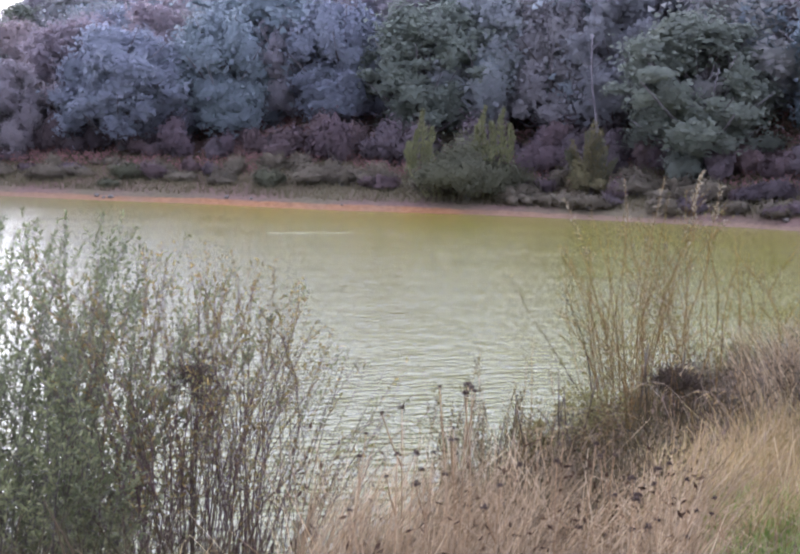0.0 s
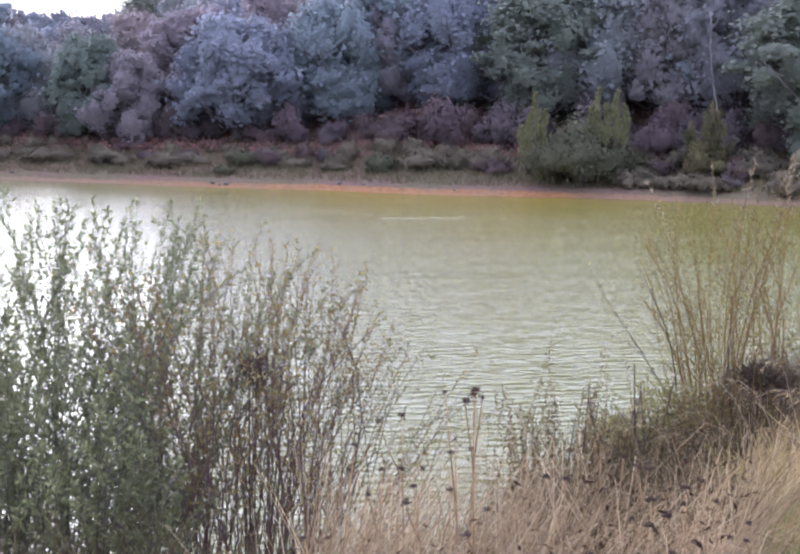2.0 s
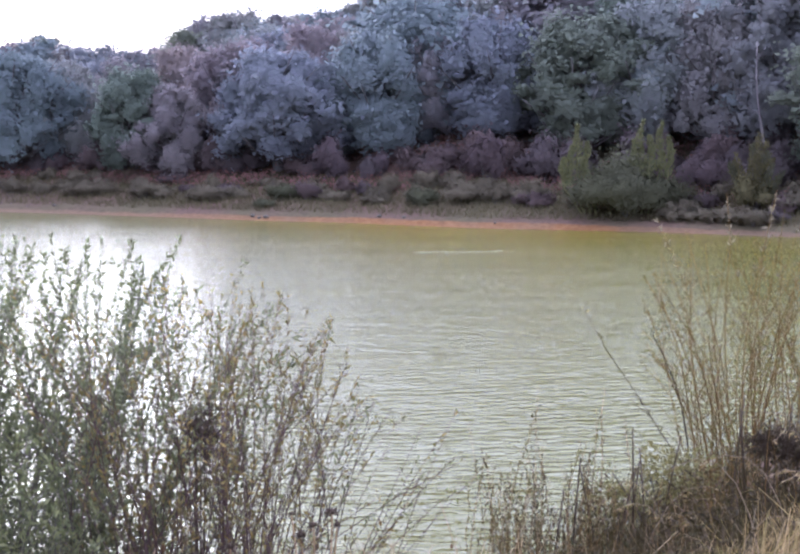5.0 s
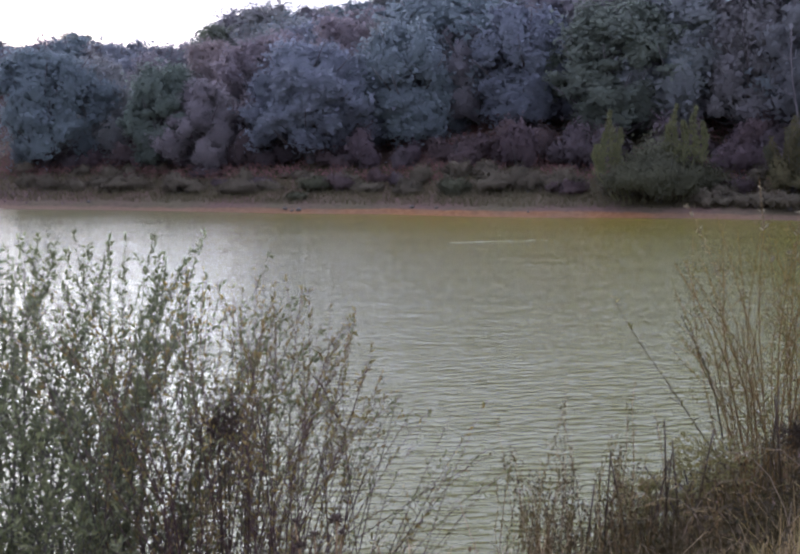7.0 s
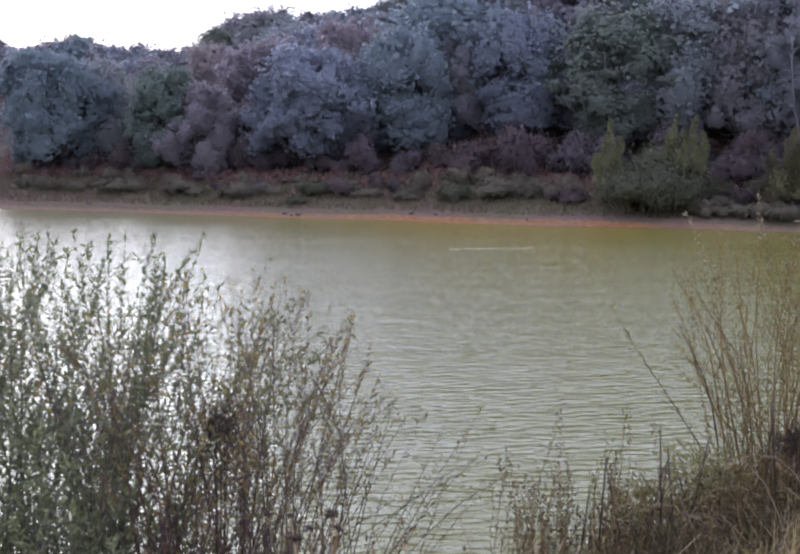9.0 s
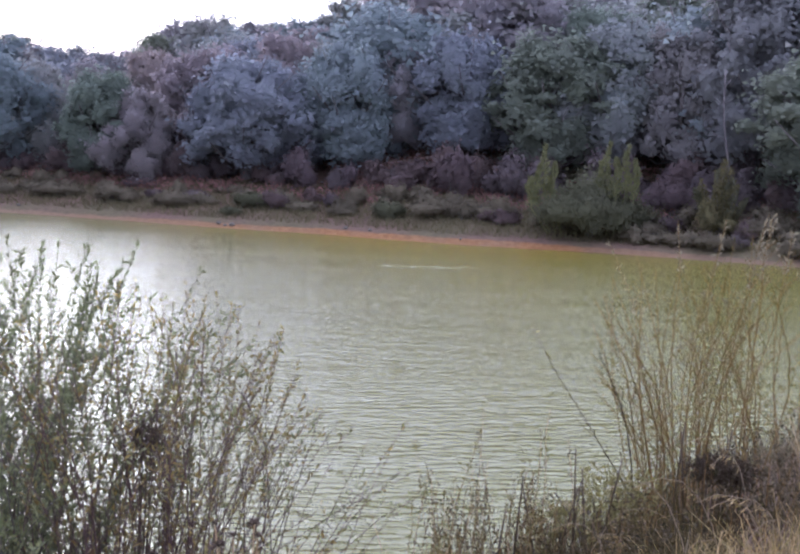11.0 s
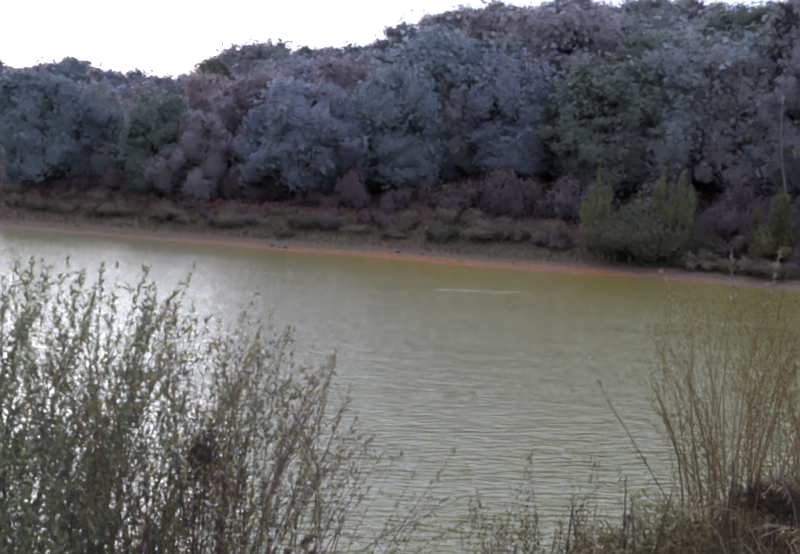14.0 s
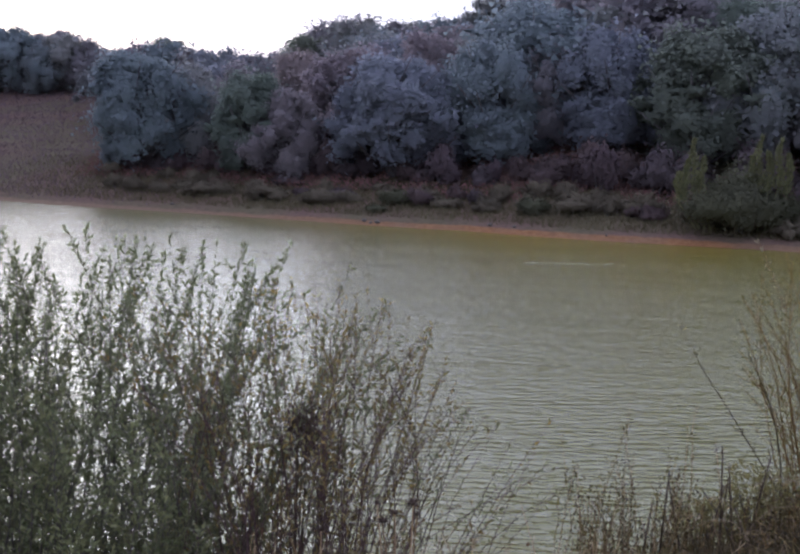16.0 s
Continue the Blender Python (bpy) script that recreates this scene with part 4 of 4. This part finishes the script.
# ---- near bank: weeds, dry grass, seed heads ----
rng = np.random.default_rng(21)


def clump(name, label, x, y, z, size, mat, n, leaf, seed, tall=0.8, stalks=6):
    r3 = np.random.default_rng(seed)
    d = r3.normal(size=(n, 3))
    d /= np.linalg.norm(d, axis=1)[:, None]
    at = d * (size * r3.uniform(0.2, 1, n) ** 0.6)[:, None] * [1, 1, tall] * (0.75 + 0.25 * np.sin(d[:, :1] * 4 + seed))
    v, f = leaf_quads(r3, at, d + r3.normal(size=(n, 3)) * 0.8, leaf, leaf * 0.3)
    g = float(land(x, y))
    t = thing(name, label, "dead plant", (x, y, z))
    for dx, dy in r3.normal(size=(stalks, 2)) * size * 0.4:
        part("stalk", mesh_of("stalk", *tube([[dx * 0.2, dy * 0.2, g - z], [dx * 0.6, dy * 0.6, (g - z) * 0.4], [dx, dy, 0.0]], [0.008, 0.006, 0.004], 4), M_STEM), t)
    part("withered_leaves", mesh_of("withered_leaves", v, f, mat), t)


def tangle(label, x, y, z, size, count, seed, mat, tall=0.8, thick=0.0028):
    """A knot of dead bent twigs with a few curled leaves."""
    r3 = np.random.default_rng(seed)
    g = float(land(x, y))
    t = thing("dead_shrub", label, "dead plant", (x, y, z))
    twigs = []
    for _ in range(count):
        d = r3.normal(size=3) * [1, 1, tall] + [0, 0, 0.35]
        d /= np.linalg.norm(d)
        b = r3.normal(size=3) * size * [0.5, 0.4, 0.4 * tall]
        e = b + d * size * r3.uniform(0.5, 1.3)
        twigs.append(tube([b, (b + e) / 2 + r3.normal(size=3) * size * 0.18, e], [thick, thick * 0.8, thick * 0.4], 3))
    tagged(part("brushwood", mesh_of("brushwood", *joined(twigs), mat), t), kind="stuff")
    at = r3.normal(size=(count, 3)) * size * [0.6, 0.5, 0.5 * tall]
    tagged(part("withered_leaves", mesh_of("withered_leaves", *leaf_quads(r3, at, r3.normal(size=(count, 3)), 0.035, 0.014), M_DEAD), t), kind="stuff")
    for k in range(4):
        d = r3.normal(size=2) * size * 0.5
        part("stalk", mesh_of("stalk", *tube([[d[0] * 0.3, d[1] * 0.3, g - z - 0.03], [d[0], d[1], (g - z) * 0.4], [d[0] * 1.3, d[1], size * 0.8]], [0.006, 0.005, 0.003], 4), mat), t)


tangle("dark tangle of dead twigs at the foot of a willow", 2.1, 6.0, 2.77, 0.1, 220, 1, M_STUB, 0.7)
tangle("dark tangle of dead twigs at the foot of a willow", 2.26, 6.12, 2.71, 0.1, 200, 2, M_STUB, 0.8)
tangle("brown tangle of dead twigs among willow rods", -0.93, 6.6, 2.68, 0.11, 170, 3, M_STUB, 1.6)
clump("green_bramble", "dull green bramble below a yellowish willow", 1.75, 6.6, 2.45, 0.28, M_WILLOW_O, 700, 0.045, 4)
clump("green_bramble", "dull green bramble below a yellowish willow", 1.5, 6.9, 2.2, 0.22, M_WILLOW_O, 520, 0.045, 5)

rc = np.random.default_rng(61)
for i in range(26):
    x, y = rc.uniform(0.95, 2.9), rc.uniform(5.3, 6.9)
    x += 0.1 * (y - 6)
    kind = ("withered_weed", "dark withered weed tangle on the brink", M_WEED_DARK) if i % 3 == 0 else ("withered_weed", "brown withered weed tangle on the brink", M_HUSK) if i % 3 == 1 else ("olive_weed", "low olive weed with small leaves on the brink", M_WEED)
    size = rc.uniform(0.09, 0.19)
    clump(kind[0], kind[1], x, y, float(land(x, y)) + size * rc.uniform(0.2, 0.9), size, kind[2], int(rc.uniform(250, 480)), rc.uniform(0.024, 0.04), 40 + i, rc.uniform(0.8, 1.4), 3)


def field(n, x0, x1, y0, y1, test=None):
    x, y = rng.uniform(x0, x1, n), rng.uniform(y0, y1, n)
    p = np.stack([x, y, land(x, y)], 1)
    return p if test is None else p[test(x, y)]


def edge_y(x):
    return np.interp(x, EDGE_X, EDGE_Y)


def grass(name, label, p, h, lean, width, mat, bend=0.5, heading=None):
    tagged(new(name, mesh_of(name, *blades(rng, p, h, lean, width, bend, heading), mat)), label, "grass", kind="stuff")


# straw-coloured grass over the top of the bank
p = field(32000, -0.85, 3.4, 1.1, 5.2, lambda x, y: (y < edge_y(x) + 0.3) & (ripple(x * 2.2, y * 2.2) > -0.6) & (x > -0.9 + 0.1 * y) & ((y < 3.1) | (x > 0.43 * y)) & (x + 1 < 0.46 * (y + 1.3) + 0.12 * ripple(x * 4, y * 3)))
tall = 0.62 - 0.1 * smooth(0.8, 2.4, p[:, 0]) + 0.08 * ripple(p[:, 0] * 3, p[:, 1] * 3)
grass("dry_grass", "pinkish straw-coloured dry grass on the bank", p, tall * rng.uniform(0.35, 1.1, len(p)), 0.85, 0.0035, M_DRY, 0.9, rng.normal(0.3, 1.0, len(p)))
p = field(20000, 0.6, 5.0, 2.9, 6.2, lambda x, y: (y < edge_y(x) + 0.9) & (y < 4.9) & ((x + 1 > 0.45 * (y + 1.3)) | ((y > 3.5) & (x + 1 > 0.37 * (y + 1.3) + 0.12 * ripple(x * 4, y * 3)))))
grass("golden_grass", "golden dry grass on the flat top of the bank", p, rng.uniform(0.14, 0.44, len(p)) * (0.9 + 0.6 * ripple(p[:, 0] * 4, p[:, 1] * 4)), 0.75, 0.004, M_GOLD, 0.8, rng.normal(0.4, 1.2, len(p)))
p = field(11000, 0.3, 3.9, 0.9, 3.9, lambda x, y: (y < 3.45 + 0.3 * ripple(x * 3, y)) & (y > 1.5 + 0.8 * ripple(x * 2.3, y)) & (x < 3.3 + 0.8 * ripple(x, y * 2.1)) & (x + 1 > 0.465 * (y + 1.3)))
grass("green_grass", "short fresh green grass on the bank", p, rng.uniform(0.08, 0.22, len(p)), 0.5, 0.007, M_LAWN)
# thin short grass over the rest of the bank top
p = field(24000, -8, 9, -9, 5.5, lambda x, y: (y < edge_y(x) + 0.2) & ~((x > -0.7) & (y > 1.7)) & (ripple(x * 1.3, y * 1.3) > -0.45) & (np.hypot(x, y + 1) < 7.5 + ripple(x, y)))
grass("bank_grass", "thin short dry grass on the flat top of the bank", p, rng.uniform(0.06, 0.2, len(p)), 0.7, 0.006, M_GOLD)
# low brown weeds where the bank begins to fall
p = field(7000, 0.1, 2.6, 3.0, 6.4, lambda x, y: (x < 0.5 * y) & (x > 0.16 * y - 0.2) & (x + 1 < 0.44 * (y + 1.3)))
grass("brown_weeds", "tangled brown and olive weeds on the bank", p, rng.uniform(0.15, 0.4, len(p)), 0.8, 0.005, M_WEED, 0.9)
# greyish weeds along the brink
p = field(6500, 0.9, 8.0, 4.4, 11.5, lambda x, y: (y > edge_y(x) - 0.75) & (y < edge_y(x) + 1.7) & ((x + 1 < 0.43 * (y + 1.3)) | (y > 5.2)))
grass("grey_weeds", "greyish matted dry weeds along the brink", p, rng.uniform(0.15, 0.4, len(p)) + 0.3 * smooth(2.2, 2.9, p[:, 0]) * smooth(7.4, 6.4, p[:, 1]), 0.75, 0.006, M_BRAMBLE, 0.9)
p = field(2600, -0.2, 8.0, 3.0, 12.5, lambda x, y: (y > edge_y(x) + 0.4) & (y < edge_y(x) + 4.2) & (x > 0.55 + 0.02 * y))
grass("slope_weeds", "olive and tan weeds on the slope to the water", p, rng.uniform(0.22, 0.58, len(p)), 0.7, 0.005, M_WEED, 0.6)
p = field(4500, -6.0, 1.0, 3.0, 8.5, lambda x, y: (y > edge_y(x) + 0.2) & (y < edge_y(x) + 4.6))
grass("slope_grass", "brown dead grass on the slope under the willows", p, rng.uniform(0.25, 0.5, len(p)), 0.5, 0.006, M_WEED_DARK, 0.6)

p = field(2200, 2.15, 4.6, 5.3, 7.6, lambda x, y: (y > edge_y(x) - 0.3) & (x > 0.42 * (y + 0.3)))
grass("pale_stalks", "pale dry stalks standing on the brink", p, rng.uniform(0.3, 0.75, len(p)), 0.6, 0.004, M_DRY, 0.9, rng.normal(2.6, 1.2, len(p)))

p = field(1100, 0.45, 2.2, 5.6, 7.8, lambda x, y: x > 0.1 * y + 0.1 * ripple(x * 4, y * 4))
grass("upright_weeds", "upright olive and tan weeds on the slope", p, rng.uniform(0.25, 0.75, len(p)) * (0.85 + 0.3 * ripple(p[:, 0] * 5, p[:, 1] * 4)), 0.22, 0.0045, M_WEED, 0.3)

# dark husks and curled leaves among the dry grass
p = field(5200, -0.8, 3.0, 1.6, 5.0, lambda x, y: (y < edge_y(x) + 0.3) & (x > -0.9 + 0.1 * y) & ((y < 3.1) | (x > 0.43 * y)) & (x + 1 < 0.46 * (y + 1.3)) & (ripple(x * 6, y * 5) > -0.1))
p[:, 2] += rng.uniform(0.1, 0.58, len(p))
tagged(new("husks", mesh_of("husks", *leaf_quads(rng, p, rng.normal(size=p.shape) + [0, 0, 0.5], 0.028, 0.01), M_HUSK)), "brown husks and curled leaves in the dry grass", "weeds", kind="stuff")

p = field(4600, 2.4, 7.5, 6.2, 11.5, lambda x, y: (y > edge_y(x) + 0.3) & (ripple(x * 4, y * 4) > -0.5))
grass("bank_weeds", "rank brown weeds on the bank behind the willow", p, rng.uniform(0.15, 0.4, len(p)), 0.6, 0.006, M_BRAMBLE, 0.6)

# small leaves on the weeds
p = field(9000, 0.2, 3.6, 3.2, 8.0, lambda x, y: (x < 0.52 * y) & (x > 0.1 * y) & ((x + 1 < 0.44 * (y + 1.3)) | (y > 5)) & (ripple(x * 5, y * 4) > -0.35))
p[:, 2] += rng.uniform(0.02, 0.55, len(p)) * (0.8 + 0.4 * ripple(p[:, 0] * 5, p[:, 1] * 4))
tagged(new("weed_leaves", mesh_of("weed_leaves", *leaf_quads(rng, p, rng.normal(size=p.shape) + [0, 0, 0.6], 0.04, 0.014), M_WEED_DARK)), "small withered leaves on the weeds", "weeds", kind="stuff")

# dark broken stubs of a cut willow
for i, (x, y, top, lx) in enumerate([(1.12, 6.3, 2.63, 0.03), (1.46, 6.3, 2.78, -0.02), (1.6, 6.3, 2.74, 0.1), (1.3, 6.3, 2.56, -0.14), (1.42, 6.3, 2.6, 0.06), (1.36, 6.35, 2.55, 0.12), (1.54, 6.3, 2.66, -0.05), (1.95, 6.2, 2.98, 0.05), (2.05, 6.2, 2.92, -0.06), (2.2, 6.2, 2.95, 0.06), (0.98, 6.25, 2.45, 0.08)]):
    h = top - float(land(x, y)) - 0.15
    z = float(land(x, y))
    st = thing("cut_stub", "dark broken willow stub on the slope", "stub", (x, y, z), "cut stubs")
    r7 = np.random.default_rng(70 + i)
    path = [[0, 0, -0.04], [lx * 0.4 + r7.normal() * 0.01, 0, (h + 0.15) * 0.5], [lx, r7.normal() * 0.03, h + 0.15]]
    part("stem", mesh_of("stem", *tube(path, [0.0075, 0.006, 0.004], 6), M_STUB, True), st)

# tall weeds on the point: x, y, height of the tip, rods
r9 = np.random.default_rng(44)
spots = [(0.86, 6.5, 2.97, 1), (0.9, 6.5, 2.86, 1), (1.03, 6.5, 2.8, 1), (1.2, 6.5, 2.72, 1), (1.3, 6.5, 2.95, 2), (0.68, 6.5, 2.62, 1), (0.6, 6.6, 2.75, 1), (1.12, 6.4, 2.66, 1), (1.38, 6.6, 2.78, 2)]
spots += [(x, y, z, 2) for x, y, z in zip(r9.uniform(0.62, 1.35, 44), r9.uniform(6.0, 6.8, 44), r9.uniform(2.3, 2.68, 44))]
spots += [(x, y, float(land(x, y)) + h, 3) for x, y, h in zip(r9.uniform(1.3, 2.4, 24), r9.uniform(5.4, 7.0, 24), r9.uniform(0.3, 0.75, 24))]
for i, (x, y, top, n) in enumerate(spots):
    r4 = np.random.default_rng(400 + i)
    a = np.stack([x + r4.normal(size=n) * 0.04, y + r4.normal(size=n) * 0.06, np.zeros(n)], 1)
    a[:, 2] = land(a[:, 0], a[:, 1]) - 0.03
    b = np.stack([x + r4.normal(size=n) * 0.05, y + r4.normal(size=n) * 0.05, top - 0.12 * np.arange(n)], 1)
    willow("tall_weed", "tall thin olive weed with small leaves on the slope", a, b, (M_STRAW_STEM, M_STEM_Y)[i % 2], (M_WEED, M_WILLOW_O, M_WEED_DARK)[i % 3], 500 + i, 0.0032, 5, 26, 0.026, 0.35, 0.22, "tall weeds", 0.3, 0.6)


def seed_plant(x, y, top, seed, heads=3):
    r5 = np.random.default_rng(seed)
    z = float(land(x, y))
    t = thing("seed_head_plant", "dry stalk with dark brown seed heads in the grass", "plant", (x, y, z), "seed heads")
    stalk = np.array([[0, 0, -0.03], [0.01, 0.0, (top - z) * 0.5], [r5.normal() * 0.04, r5.normal() * 0.04, top - z]])
    part("stalk", mesh_of("stalk", *tube(stalk, [0.0028, 0.0024, 0.0016], 5), M_STRAW_STEM, True), t)
    for k in range(heads):
        tip = stalk[2] + (0 if k == 0 else 1) * np.array([r5.normal() * 0.05, r5.normal() * 0.05, -abs(r5.normal()) * 0.07])
        b = stalk[1] * 0.5 + stalk[2] * 0.5
        holder = t
        if k:
            holder = part("branch", mesh_of("branch", *tube([b, (b + tip) / 2 + [0, 0, -0.01], tip], [0.0025, 0.002, 0.0015], 4), M_STRAW_STEM), t)
        n = 46
        d = r5.normal(size=(n, 3)) * [1, 1, 0.6] + [0, 0, 0.7]
        d /= np.linalg.norm(d, axis=1)[:, None]
        size = 0.0078 * r5.uniform(0.6, 1.3)
        cup = tube([tip, tip + [0, 0, size * 0.6], tip + [0, 0, size * 1.2]], [0.002, size * 0.7, size * 0.5], 7)
        part("seed_head", mesh_of("seed_head", *joined([cup, leaf_quads(r5, tip + d * size * 0.5, d, size * 1.2, size * 0.5)]), M_HEAD), holder)


rs = np.random.default_rng(52)
while len(SEEDS) < 32:
    x, y = rs.uniform(-0.5, 1.4), rs.uniform(1.9, 4.4)
    if x + 1 < 0.44 * (y + 1.3) and (y < 3.1 or x > 0.43 * y):
        SEEDS.append((x, y, float(land(x, y)) + rs.uniform(0.35, 0.62), int(rs.integers(1, 3))))
for i, (x, y, top, n) in enumerate(SEEDS):
    seed_plant(x, y, top, 700 + i, n)

# pale arching grass stalks on the point
for i in range(26):
    r6 = np.random.default_rng(900 + i)
    x, y = r6.uniform(1.1, 3.0), r6.uniform(4.2, 6.4)
    z = float(land(x, y))
    a = r6.uniform(2.4, 4.2) if i % 3 else r6.uniform(-0.9, 0.9)
    L = r6.uniform(0.25, 0.62)
    w = np.array([math.cos(a), math.sin(a) * 0.4, 0])
    k = np.linspace(0, 1, 7)[:, None]
    path = np.array([0, 0, 1.0]) * np.sin(k * 2.0) * L + w * k ** 1.6 * L * 0.8
    st = thing("arching_stalk", "pale arching dead grass stalk", "plant", (x, y, z - 0.02), "arching stalks")
    part("stalk", mesh_of("stalk", *tube(path, np.linspace(0.002, 0.001, 7), 4), M_PALE_STEM), st)
    n = 20
    j = r6.integers(3, 6, n)
    at = path[j] + (path[j + 1] - path[j]) * r6.uniform(0, 1, n)[:, None]
    plume = part("plume", mesh_of("plume", *leaf_quads(r6, at, np.stack([np.full(n, w[0]), np.full(n, w[1]), np.full(n, -0.6)], 1) + r6.normal(size=(n, 3)) * 0.3, 0.04, 0.003), M_GOLD), st)
    tagged(plume, kind="stuff")
